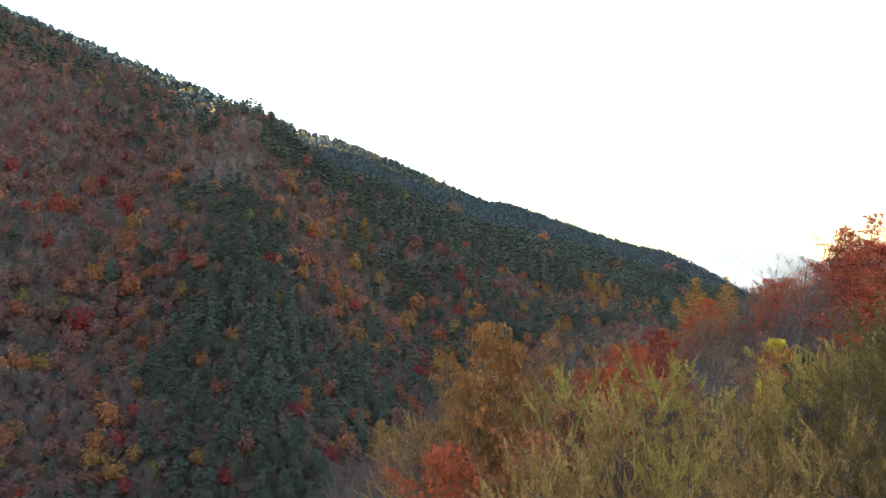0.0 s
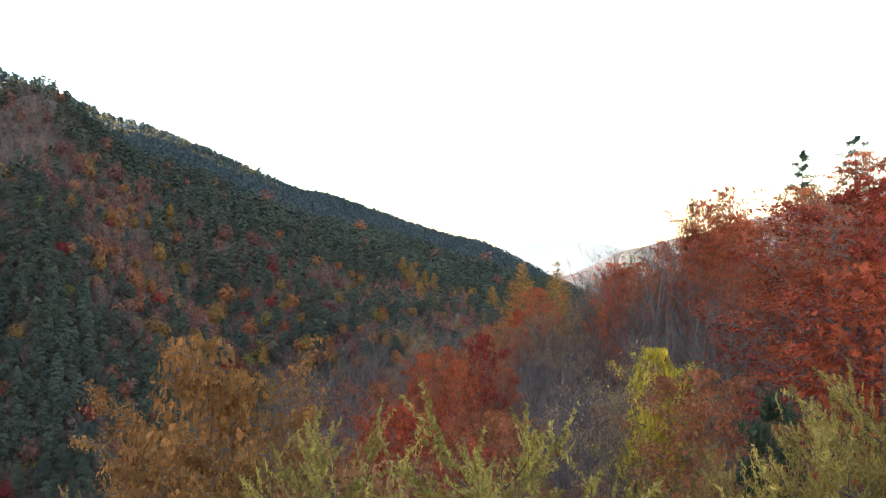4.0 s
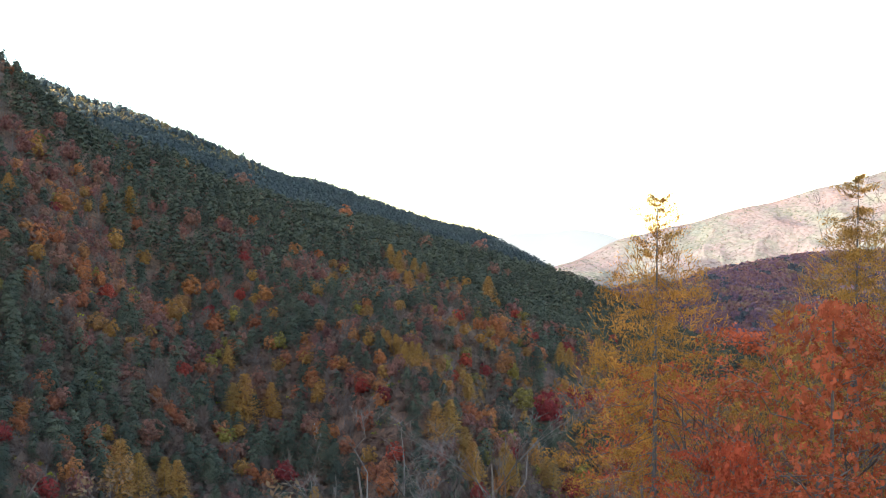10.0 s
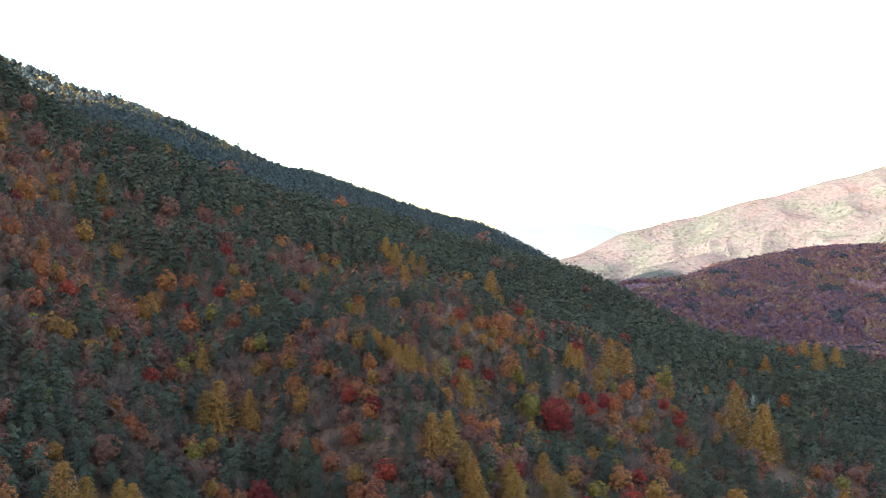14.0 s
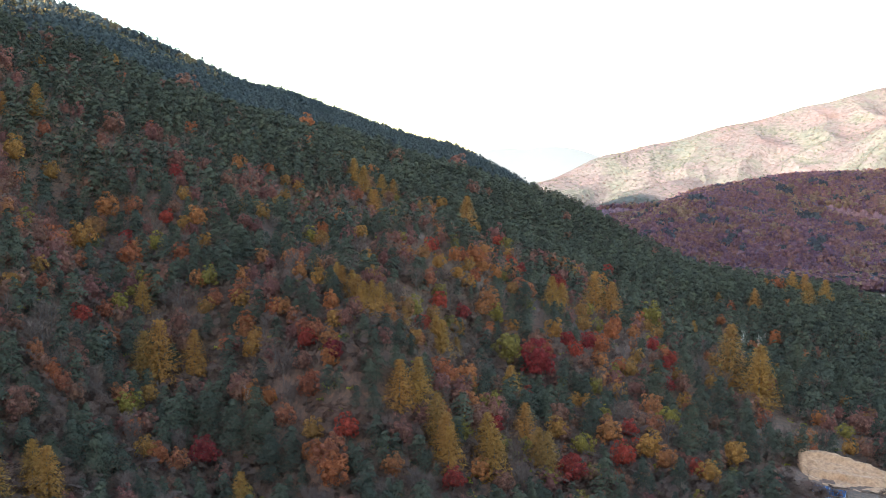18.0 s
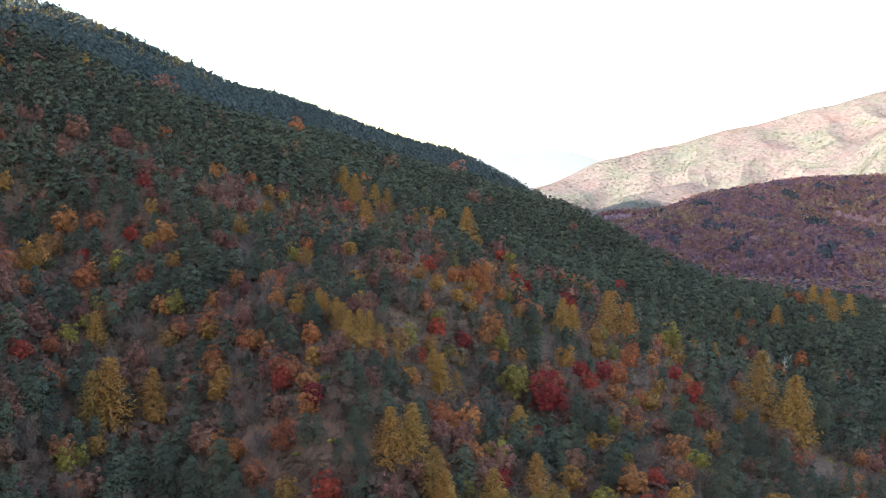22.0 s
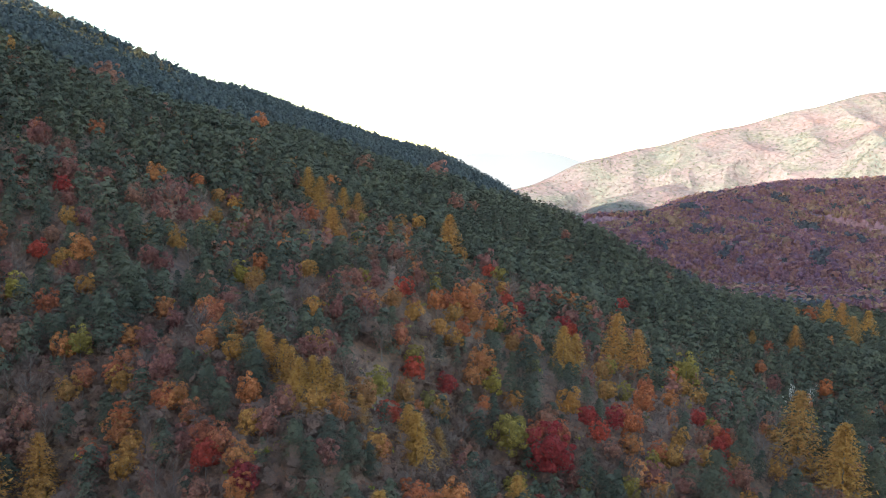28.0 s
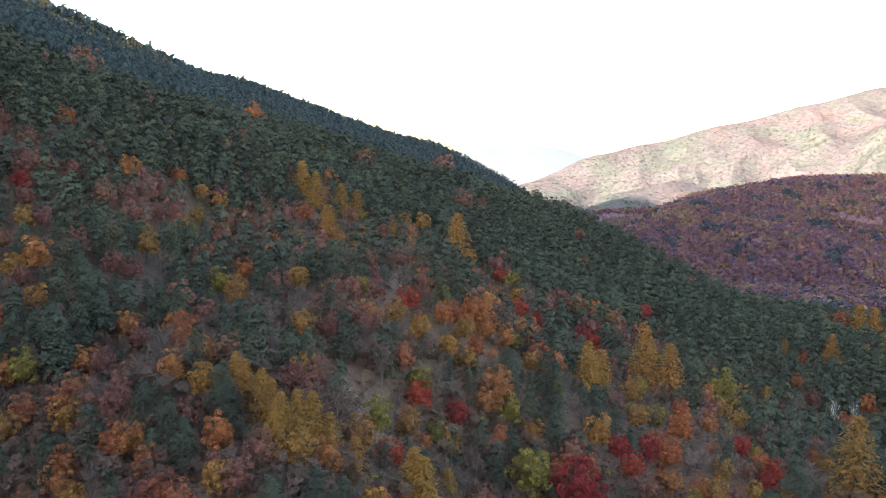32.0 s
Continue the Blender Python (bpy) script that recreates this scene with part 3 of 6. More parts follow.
gx = steps([(-4800, 300), (-1200, 60), (-420, 12), (-20, 6), (-12, 2), (60, 2), (64, 6), (112, 6), (116, 3), (206, 3), (210, 7), (420, 9), (1300, 28), (4800, 220)])
gy = steps([(-4800, 300), (-600, 60), (-60, 10), (-20, 2), (90, 2), (95, 6), (276, 6), (280, 3), (345, 3), (349, 6), (700, 8), (1500, 20), (2700, 45), (4800, 300)])
XX, YY = np.meshgrid(gx, gy)
ZZ = land(XX, YY)
# the bare ground lies lower under the far closed woods
ZZ = ZZ - 26 * np.clip((YY - 1650) / 150, 0, 1) * np.clip((XX - 480) / 100, 0, 1) * (YY < 2600)
nx, ny = len(gx), len(gy)
i0 = (np.arange(ny - 1)[:, None] * nx + np.arange(nx - 1)[None]).ravel()
ground = new("ground", quad_mesh("ground", np.stack([XX, YY, ZZ], -1).reshape(-1, 3), np.stack([i0, i0 + 1, i0 + nx + 1, i0 + nx], -1), [LITTER], True))
tagged(ground, "leaf-strewn brown mountain ground under the autumn forest", "ground", kind="structure")

# ---------------------------------------------------------------- the forest
KITS = {
    "pine": [kit_pine(s, 24, 34, 0.046, False, 0.31, 0.5) for s in range(6)],
    "amber": [kit_broad(s + 25, 20, 20, 0.068, limbs=False, solid=0.5) for s in range(5)],
    "oak": [kit_broad(s + 20, 20, 20, 0.068, limbs=False, solid=0.5) for s in range(6)],
    "rust": [kit_broad(s + 30, 20, 20, 0.068, 0.34, limbs=False, solid=0.5) for s in range(5)],
    "maple": [kit_broad(s + 40, 20, 20, 0.068, 0.38, limbs=False, solid=0.5) for s in range(4)],
    "gold": [kit_larch(s + 50, 12, 11, 0.38, 4, 1.1) for s in range(5)],
    "olive": [kit_broad(s + 60, 20, 20, 0.068, limbs=False, solid=0.5) for s in range(4)],
    "bare": [kit_bare(s + 70, 12, 22, 0.8) for s in range(6)],
    "lime": [kit_bush(s + 80) for s in range(4)],
}
FINE = {
    "pine": [kit_pine(s + 500, 40, 84, 0.028, True, 0.32, 0.45) for s in range(8)],
    "amber": [kit_broad(s + 525, 30, 50, 0.043, solid=0.55) for s in range(6)],
    "oak": [kit_broad(s + 520, 30, 50, 0.043, solid=0.55) for s in range(8)],
    "rust": [kit_broad(s + 530, 28, 46, 0.044, 0.35, solid=0.5) for s in range(6)],
    "maple": [kit_broad(s + 540, 32, 50, 0.043, 0.38, solid=0.55) for s in range(5)],
    "gold": [kit_larch(s + 550, 20, 17, 0.40, 8, 0.55) for s in range(6)],
    "olive": [kit_broad(s + 560, 28, 50, 0.043, 0.37, solid=0.55) for s in range(4)],
    "bare": [kit_bare(s + 570, 20, 40, 0.5) for s in range(6)],
}
FAR = {
    "pine": [kit_pine(s + 100, 14, 16, 0.072, False, 0.33, 0.6) for s in range(4)],
    "oak": [kit_broad(s + 120, 10, 9, 0.12, limbs=False) for s in range(4)],
    "amber": [kit_broad(s + 125, 10, 9, 0.12, limbs=False) for s in range(3)],
    "rust": [kit_broad(s + 130, 10, 9, 0.12, limbs=False) for s in range(4)],
    "maple": [kit_broad(s + 140, 10, 9, 0.12, limbs=False) for s in range(3)],
    "gold": [kit_larch(s + 150, 8, 8, 0.4, 3, 1.6) for s in range(3)],
    "olive": [kit_broad(s + 160, 10, 9, 0.12, limbs=False) for s in range(3)],
    "bare": [kit_bare(s + 170, 8, 12, 1.2) for s in range(3)],
}
CROWNS = [kit_broad(s + 180, 6, 6, 0.20, 0.38, 0.0, False, 0.6) for s in range(5)]
FAR["haze_blue_pine"] = [kit_broad(s + 110, 9, 5, 0.13, 0.34, 0.0, False, 0.7) for s in range(5)]
HEIGHT = {"pine": (6, 10), "haze_blue_pine": (9, 14), "crest": (8, 13), "lit_pink": (6.4, 8.4), "lit_green": (6.6, 9), "far_red": (8, 12), "far_gold": (8, 12), "far_pine": (9, 12), "oak": (5, 7.8), "amber": (5, 7.8), "rust": (4.8, 7.6), "maple": (5, 7), "gold": (7, 11), "olive": (4.5, 7), "bare": (5, 8), "lime": (1.6, 3)}
WORDS = {
    "pine": ("pine_tree", "dark green pine with layered crown on the slope", "pine tree"),
    "oak": ("oak_tree", "oak in full orange autumn leaf on the slope", "oak tree"),
    "amber": ("broadleaf_tree", "broadleaf tree in amber yellow autumn leaf on the slope", "tree"),
    "rust": ("oak_tree", "oak with rusty brown withering leaves on the slope", "oak tree"),
    "maple": ("maple_tree", "maple in deep red autumn leaf on the slope", "maple tree"),
    "gold": ("larch_tree", "golden yellow larch with a pointed crown", "larch tree"),
    "olive": ("broadleaf_tree", "broadleaf tree with olive yellow autumn leaves", "tree"),
    "bare": ("bare_tree", "leafless grey-brown tree with fine twigs", "bare tree"),
    "lime": ("shrub", "low shrub with yellow-green leaves", "shrub"),
}
rng = np.random.RandomState(5)


def scatter(x0, x1, y0, y1, gap):
    xs, ys = np.meshgrid(np.arange(x0, x1, gap), np.arange(y0, y1, gap))
    xs, ys = xs.ravel(), ys.ravel()
    return xs + rng.uniform(-0.48, 0.48, len(xs)) * gap, ys + rng.uniform(-0.48, 0.48, len(ys)) * gap


def within(x, y, cx, cy, rx, ry, turn=0.0):
    c, s = math.cos(radians(turn)), math.sin(radians(turn))
    dx, dy = x - cx, y - cy
    return ((dx * c + dy * s) / rx) ** 2 + ((-dx * s + dy * c) / ry) ** 2 < 1


NAMES = ["pine", "oak", "rust", "amber", "maple", "gold", "olive", "bare"]


def choose(x, y):
    """The mix of kinds by place: pines on the crests and spurs, oak and bare wood in the hollows."""
    past = np.interp(x, CREST_X, CREST_Y) - y
    w = {k: np.full(len(x), v) for k, v in dict(pine=0.75, oak=0.05, rust=0.20, amber=0.012, maple=0.006, gold=0.004, olive=0.03, bare=0.24).items()}
    rough = waves(x, y, 55, 31)
    rough2 = waves(x, y, 40, 32)
    pines = np.clip(1.15 - past / 130, 0, 1) * np.clip((x + 110) / 120, 0.08, 1) + np.clip((x - 0.35 * (past - 60) - 120) / 60, 0, 1)
    w["pine"] = w["pine"] * np.clip(1 + 1.1 * rough, 0.15, 3) + 3.0 * np.clip(pines, 0, 1)
    w["oak"] = w["oak"] * np.clip(1 + 0.9 * rough2, 0.1, 3)
    w["bare"] = w["bare"] * np.clip(1 - 0.9 * rough, 0.1, 3)
    w["gold"] = w["gold"] * np.clip(1 - 1.2 * rough2, 0.0, 3)
    for (cx, cy, rx, ry, turn), gain in ZONES:
        m = within(x + 6 * rough2, y + 6 * rough, cx, cy, rx, ry, turn)
        for k, g in gain.items():
            w[k] = np.where(m, w[k] * g, w[k])
    tab = np.stack([w[k] for k in NAMES], -1)
    cum = np.cumsum(tab / tab.sum(1, keepdims=True), 1)
    return (rng.uniform(0, 1, len(x))[:, None] > cum).sum(1)


ZONES = [
    ((-170, 490, 120, 120, 0), dict(oak=0.5, amber=0.3, rust=2.4, bare=2.6, maple=1.5, gold=0.0, pine=0.5)),
    ((-52, 270, 19, 74, 12), dict(pine=14, oak=0.3, rust=0.4, bare=0.3, gold=0.1)),
    ((-140, 330, 50, 150, 15), dict(pine=0.2, rust=3.2, bare=2.4, maple=2.5, oak=1.6, amber=1.5, gold=0.2)),
    ((-100, 428, 22, 24, 0), dict(bare=9, rust=2, pine=0.1)),
    ((-62, 470, 34, 22, 30), dict(pine=6, bare=0.4)),
    ((-44, 385, 20, 56, 25), dict(pine=0.2, oak=2.6, amber=2.2, rust=2.6, bare=1.2)),
    ((16, 346, 9, 17, 0), dict(bare=9, rust=1.3, pine=0.2, olive=1.6)),
    ((38, 304, 8, 8, 0), dict(bare=9, rust=1.0, pine=0.2)),
    ((190, 545, 125, 92, 0), dict(pine=16, oak=0.4, rust=0.4, bare=0.3)),
    ((94, 352, 46, 52, 0), dict(gold=2.0, amber=2.4, oak=2.2, maple=2.0, olive=1.8, pine=0.9)),
    ((20, 378, 13, 22, 0), dict(pine=16, bare=0.2, rust=0.4)),
    ((37, 330, 10, 9, 30), dict(pine=20, bare=0.1, rust=0.3)),
    ((51, 315, 9, 7, 30), dict(pine=20, bare=0.1, rust=0.3)),
    ((25, 304, 10, 9, 0), dict(pine=16, bare=0.2, rust=0.4)),
    ((-6, 288, 14, 12, 0), dict(pine=12, bare=0.3)),
    ((48, 372, 7, 9, 0), dict(bare=16, pine=0.03, oak=0.2, amber=0.2, maple=0.2, gold=0)),
    ((10, 440, 60, 34, 35), dict(pine=3, rust=1.5, bare=0.6)),
    ((30, 490, 60, 40, 35), dict(pine=5, rust=1.0, bare=0.4)),
    ((70, 300, 70, 26, 0), dict(gold=1.6, olive=2, amber=1.4)),
]
GROVE = []


def plant(kind, *places):
    """Trees that can be told apart on the slope: x, y and height of each."""
    GROVE.extend((kind, x, y, h) for x, y, h in places)


plant("gold", (-17, 263, 15.0), (-14, 268, 12.2), (-7, 275, 10.8), (-10, 280, 9.1), (53, 304, 10.7), (57, 306, 11.4), (60, 301, 10.8), (61, 297, 10.6), (61, 294, 10.0), (70, 301, 10.4), (70, 295, 11.1), (81, 313, 10.1), (82, 306, 8.8), (83, 303, 10.3), (1, 349, 8.0), (3, 329, 11.5), (6, 329, 15.3), (13, 334, 10.1), (44, 340, 6.1), (45, 338, 6.4), (47, 336, 6.7), (48, 334, 6.9), (48, 327, 6.6), (49, 331, 7.1), (51, 332, 7.5), (53, 333, 7.6), (55, 332, 6.6), (58, 331, 6.1), (66, 335, 9.0), (67, 333, 9.7))
plant("gold", (74, 350, 7.4), (163, 384, 19.2), (165, 370, 19.0), (169, 377, 14.6), (114, 402, 11.2), (118, 405, 9.7), (133, 418, 14.6), (138, 416, 13.2), (66, 476, 10.0), (73, 479, 9.5), (184, 454, 8.6), (63, 481, 10.2), (78, 485, 8.9), (107, 490, 14.0), (216, 500, 6.7), (231, 498, 10.3), (271, 524, 14.4), (294, 548, 15.2), (287, 566, 15.2), (294, 566, 15.3))
plant("amber", (-98, 235, 5.6), (-80, 231, 6.4), (-74, 229, 7.1), (-72, 238, 5.6), (-58, 239, 5.6), (-108, 273, 7.5), (-61, 291, 5.6), (5, 319, 5.6), (6, 296, 5.6), (36, 301, 5.6), (110, 315, 8.3), (120, 307, 7.1), (-49, 341, 6.8), (-31, 327, 7.3), (-28, 329, 6.0), (-20, 344, 5.7), (14, 329, 6.3), (15, 348, 5.6), (23, 346, 5.6), (25, 326, 5.6), (26, 329, 5.6), (40, 339, 5.6), (42, 320, 5.6), (51, 326, 5.6), (59, 324, 5.6), (91, 323, 6.8), (105, 351, 5.6), (108, 350, 5.7), (133, 320, 8.5), (-114, 371, 9.4))
plant("amber", (-22, 384, 5.6), (-16, 380, 10.5), (-15, 394, 9.0), (8, 394, 5.6), (14, 382, 5.6), (45, 393, 5.6), (45, 399, 6.2), (55, 375, 6.0), (56, 398, 6.0), (70, 361, 5.6), (72, 385, 5.6), (76, 383, 5.6), (81, 383, 5.6), (84, 383, 5.6), (86, 391, 5.6), (95, 377, 5.6), (100, 397, 5.7), (108, 379, 7.4), (121, 391, 6.5), (127, 371, 7.1), (132, 378, 5.6), (136, 374, 6.0), (139, 362, 6.2), (143, 375, 5.6), (154, 377, 5.6), (163, 395, 5.6), (203, 387, 5.8), (-67, 425, 8.8), (-50, 424, 5.6), (-48, 417, 6.0))
plant("amber", (-38, 411, 9.5), (-29, 414, 7.1), (7, 409, 5.6), (29, 409, 5.6), (34, 434, 5.6), (124, 403, 7.2), (148, 410, 5.7), (150, 406, 5.6), (37, 447, 5.6), (38, 460, 5.6), (42, 457, 5.6), (161, 446, 6.0), (175, 451, 5.6), (93, 496, 5.6), (99, 501, 6.9), (109, 482, 5.6), (208, 533, 5.6), (278, 575, 5.7))
plant("oak", (-81, 238, 7.3), (-82, 271, 5.9), (-82, 250, 9.0), (-59, 264, 5.6), (-38, 274, 5.6), (-37, 266, 5.8), (-118, 319, 7.7), (-98, 310, 6.2), (-90, 303, 6.6), (-67, 280, 5.6), (-34, 285, 5.6), (-15, 311, 5.6), (-11, 305, 5.6), (-9, 303, 5.6), (8, 296, 5.6), (11, 297, 5.6), (25, 313, 6.5), (28, 311, 5.6), (31, 306, 6.0), (38, 319, 5.6), (38, 294, 9.0), (39, 290, 8.3), (40, 314, 5.6), (40, 310, 5.6), (50, 290, 5.6), (67, 293, 5.6), (112, 311, 7.1), (-113, 330, 8.4), (-111, 356, 9.0), (-101, 327, 11.1))
plant("oak", (-95, 337, 6.7), (-54, 351, 6.0), (-47, 359, 6.6), (-36, 335, 6.6), (-14, 359, 5.6), (-6, 341, 5.6), (13, 359, 5.6), (17, 350, 5.6), (22, 349, 5.6), (23, 352, 5.6), (24, 334, 5.9), (24, 337, 5.7), (30, 335, 5.6), (32, 334, 5.6), (34, 329, 5.6), (36, 344, 5.6), (36, 321, 6.4), (42, 329, 5.6), (54, 327, 5.6), (60, 324, 5.6), (103, 321, 8.4), (116, 328, 6.8), (123, 346, 8.7), (-139, 397, 11.6), (-136, 365, 9.4), (-41, 364, 6.2), (-4, 371, 8.4), (8, 375, 6.4), (12, 396, 7.9), (23, 363, 5.6))
plant("oak", (28, 375, 5.6), (35, 378, 5.6), (36, 370, 6.9), (37, 373, 6.9), (82, 391, 5.6), (84, 393, 5.6), (86, 376, 6.0), (87, 388, 5.6), (89, 399, 7.0), (89, 380, 8.7), (91, 397, 5.6), (103, 370, 6.4), (119, 372, 6.0), (121, 378, 7.2), (128, 389, 8.0), (138, 397, 5.6), (142, 383, 5.6), (-110, 411, 8.9), (-53, 401, 10.5), (-33, 426, 6.2), (-13, 403, 9.2), (-6, 402, 6.9), (47, 416, 5.9), (96, 400, 6.4), (134, 401, 6.6), (-5, 449, 5.6), (7, 469, 6.1), (22, 450, 6.8), (33, 464, 5.6), (62, 460, 6.7))
plant("oak", (70, 456, 5.6), (107, 458, 5.6), (110, 457, 5.6), (204, 473, 5.6), (210, 456, 6.5), (224, 468, 7.5), (219, 494, 5.6), (258, 519, 5.6), (281, 570, 8.6), (55, 614, 11.7))
plant("rust", (-90, 225, 5.9), (-89, 232, 6.0), (-92, 262, 6.7), (-38, 276, 5.6), (-31, 250, 5.6), (-23, 254, 7.3), (-129, 310, 8.6), (-118, 305, 8.9), (-106, 292, 8.0), (-104, 314, 6.9), (-97, 288, 7.3), (-94, 295, 6.4), (-23, 316, 5.6), (-14, 292, 8.5), (-13, 306, 5.6), (-7, 302, 5.6), (35, 313, 5.6), (44, 319, 5.6), (51, 314, 5.6), (57, 302, 5.6), (118, 313, 5.6), (-134, 332, 8.6), (-125, 328, 8.5), (-38, 329, 6.0), (34, 323, 5.9), (46, 324, 5.6), (51, 342, 5.6), (53, 342, 5.6), (93, 323, 5.7), (105, 329, 5.6))
plant("rust", (141, 348, 5.9), (177, 354, 6.5), (186, 353, 7.5), (-156, 384, 10.1), (-144, 363, 10.1), (-69, 383, 8.8), (-37, 388, 7.8), (10, 390, 5.6), (24, 397, 6.1), (26, 362, 6.0), (27, 396, 5.6), (30, 371, 5.6), (65, 390, 5.6), (69, 390, 5.6), (113, 368, 5.6), (142, 370, 7.4), (188, 367, 5.8), (-166, 419, 11.0), (-153, 435, 11.2), (-149, 400, 10.3), (-138, 419, 11.5), (-125, 430, 10.9), (-122, 405, 10.3), (-108, 419, 9.8), (-102, 433, 8.6), (-76, 426, 8.8), (-69, 421, 10.3), (-59, 419, 9.2), (-15, 439, 8.9), (4, 431, 8.1))
plant("rust", (5, 402, 5.6), (6, 418, 5.6), (10, 410, 5.6), (12, 436, 6.1), (19, 427, 7.4), (23, 434, 5.6), (25, 425, 6.9), (30, 434, 6.0), (42, 438, 6.8), (71, 412, 5.6), (77, 412, 5.6), (-142, 454, 10.0), (-64, 455, 8.8), (-58, 440, 10.7), (-48, 447, 9.8), (-4, 441, 8.9), (2, 445, 6.4), (75, 474, 6.2), (83, 471, 6.2), (204, 465, 6.6), (0, 553, 13.8), (90, 559, 9.4), (124, 555, 9.5), (168, 554, 5.6), (135, 573, 7.4), (179, 590, 7.4), (221, 578, 6.6), (132, 627, 13.8))
plant("rust", )
plant("maple", (-71, 227, 5.8), (-50, 233, 5.6), (-38, 257, 5.6), (-28, 248, 5.6), (-109, 304, 9.9), (16, 302, 7.5), (36, 318, 5.6), (41, 311, 5.6), (42, 298, 6.4), (61, 289, 5.6), (88, 302, 8.6), (102, 311, 7.4), (119, 311, 5.6), (-137, 357, 8.0), (-131, 336, 6.3), (-89, 341, 6.2), (-59, 336, 5.6), (-32, 351, 6.9), (-10, 333, 6.0), (109, 325, 5.6), (-155, 362, 7.6), (-125, 396, 8.7), (-54, 393, 5.6), (3, 397, 5.6), (73, 368, 5.7), (75, 390, 5.6), (80, 370, 5.6), (98, 361, 12.4), (111, 377, 6.0), (112, 373, 5.6))
plant("maple", (138, 370, 5.6), (140, 387, 5.6), (141, 378, 5.8), (144, 382, 5.6), (-139, 409, 7.6), (4, 425, 5.6), (129, 438, 5.6), (113, 446, 5.6), (114, 469, 5.6), (115, 441, 5.6), (127, 440, 5.6), (163, 488, 6.6))
plant("olive", (1, 308, 5.7), (95, 317, 6.7), (64, 354, 6.6), (89, 355, 5.6), (126, 341, 7.6), (91, 378, 6.8), (91, 365, 10.3), (36, 434, 5.6), (155, 424, 11.1))
plant("pine", (-12, 295, 8.8), (-8, 284, 8.3), (-5, 287, 9.2), (-1, 284, 9.4), (17, 309, 10.2), (21, 306, 10.9), (25, 307, 11.3), (27, 303, 11.1), (28, 299, 9.8), (32, 299, 8.9), (47, 314, 6.4), (47, 305, 6.7), (48, 301, 7.0), (49, 312, 6.1), (52, 316, 7.1), (55, 318, 6.7), (103, 301, 8.6), (112, 304, 7.9), (33, 338, 6.7), (34, 330, 6.1), (36, 332, 7.9), (38, 328, 7.1), (42, 336, 7.2), (43, 332, 7.0), (58, 320, 5.2), (100, 327, 10.5), (122, 322, 12.9), (130, 359, 14.4), (137, 348, 12.8), (139, 326, 12.0))
plant("pine", (150, 349, 10.1), (92, 385, 9.3), (101, 385, 11.6), (114, 378, 6.9), (114, 386, 6.3), (145, 375, 12.4), (149, 362, 11.7), (174, 372, 12.8), (191, 389, 13.9), (202, 389, 14.0), (214, 434, 14.2))
CLEARING = (62, 358, 6.5, 13)



def stand(name, kind, xs, ys, kits, label, scale=1.0, trunks=True, tallest=99.0):
    """A wood that nobody could count: one thing, with its trunks and its crowns."""
    if not len(xs):
        return
    hs = np.minimum(rng.uniform(*HEIGHT[kind], len(xs)) * scale, tallest)
    wood, crown = spread(kits, xs, ys, land(xs, ys), hs, rng)
    top = new(name, quad_mesh(name, crown[0], crown[1], [LEAF[kind, "stuff"]], False, crown[2]))
    tagged(top, label, "forest", kind="stuff")
    if trunks:
        low = new("trunks", quad_mesh("trunks", *wood, [BARK["pine" if kind == "pine" else "grey"]]))
        low.parent = top
        tagged(low, kind="stuff")


SINGLE = {}


def tree(kind, x, y, h=None, wide=1.0, turn=None):
    """One tree of its own: an empty at its foot, a trunk and a crown."""
    if kind not in SINGLE:
        SINGLE[kind] = [(quad_mesh(WORDS[kind][0] + "_trunk", *w, [BARK["pine" if kind == "pine" else "grey"]], True), quad_mesh(WORDS[kind][0] + "_crown", *c, [LEAF[kind, "object"]])) for w, c in FINE[kind]]
    wood, crown = SINGLE[kind][rng.randint(len(SINGLE[kind]))]
    name, label, cat = WORDS[kind]
    ob = new(name)
    h = h or rng.uniform(*HEIGHT[kind])
    ob.matrix_basis = Matrix.LocRotScale((x, y, float(land(x, y))), Euler((0, 0, rng.uniform(0, 6.28) if turn is None else turn)), (h * wide, h * wide, h))
    ob.empty_display_size = 0.1
    tagged(ob, label, cat, group=cat + "s on the slope")
    for n, me in (("trunk", wood), ("crown", crown)):
        p = new(n, me)
        p.parent = ob
    return ob


px, py = scatter(-300, 440, 185, 700, 3.9)
past = np.interp(px, CREST_X, CREST_Y) - py
keep = (past > -14) & (px > -0.52 * py - 10) & (px < 25 + 0.72 * (py - 60)) & ((land(px, py) > 12.5) | (py > 285))
px, py = px[keep], py[keep]
# nothing taller grows close before a tree that stands free: room is the height that is left to each place
room = np.full(len(px), 99.0)
pz = land(px, py)
for kind, kx, ky, kh in GROVE:
    kz = float(land(kx, ky))
    ahead = ky - py
    aside = np.abs(px - kx + ahead * (kx - 25) / (ky - 90))
    front = (ahead > 0) & (ahead < 16) & (aside < 0.32 * kh + 1.3)
    room = np.where(front, np.minimum(room, kz + 0.30 * kh + 0.14 * ahead - pz), room)
    room = np.where(np.hypot(px - kx, py - ky) < 0.30 * kh + 0.5, 0, room)
keep = room > 2.6
px, py, room = px[keep], py[keep], room[keep]
away = ~within(px, py, *CLEARING) & ~within(px, py, 162, 313, 23, 23) & ~within(px, py, 145, 293, 15, 15) & ~within(px, py, 166, 356, 7, 12)
px, py, room = px[away], py[away], room[away]
for kind, kx, ky, kh in GROVE:
    tree(kind, kx, ky, kh)
kinds = choose(px, py)
ALONE = dict(pine=230, oak=75, rust=75)
near = np.hypot(px - 30, py - 180)
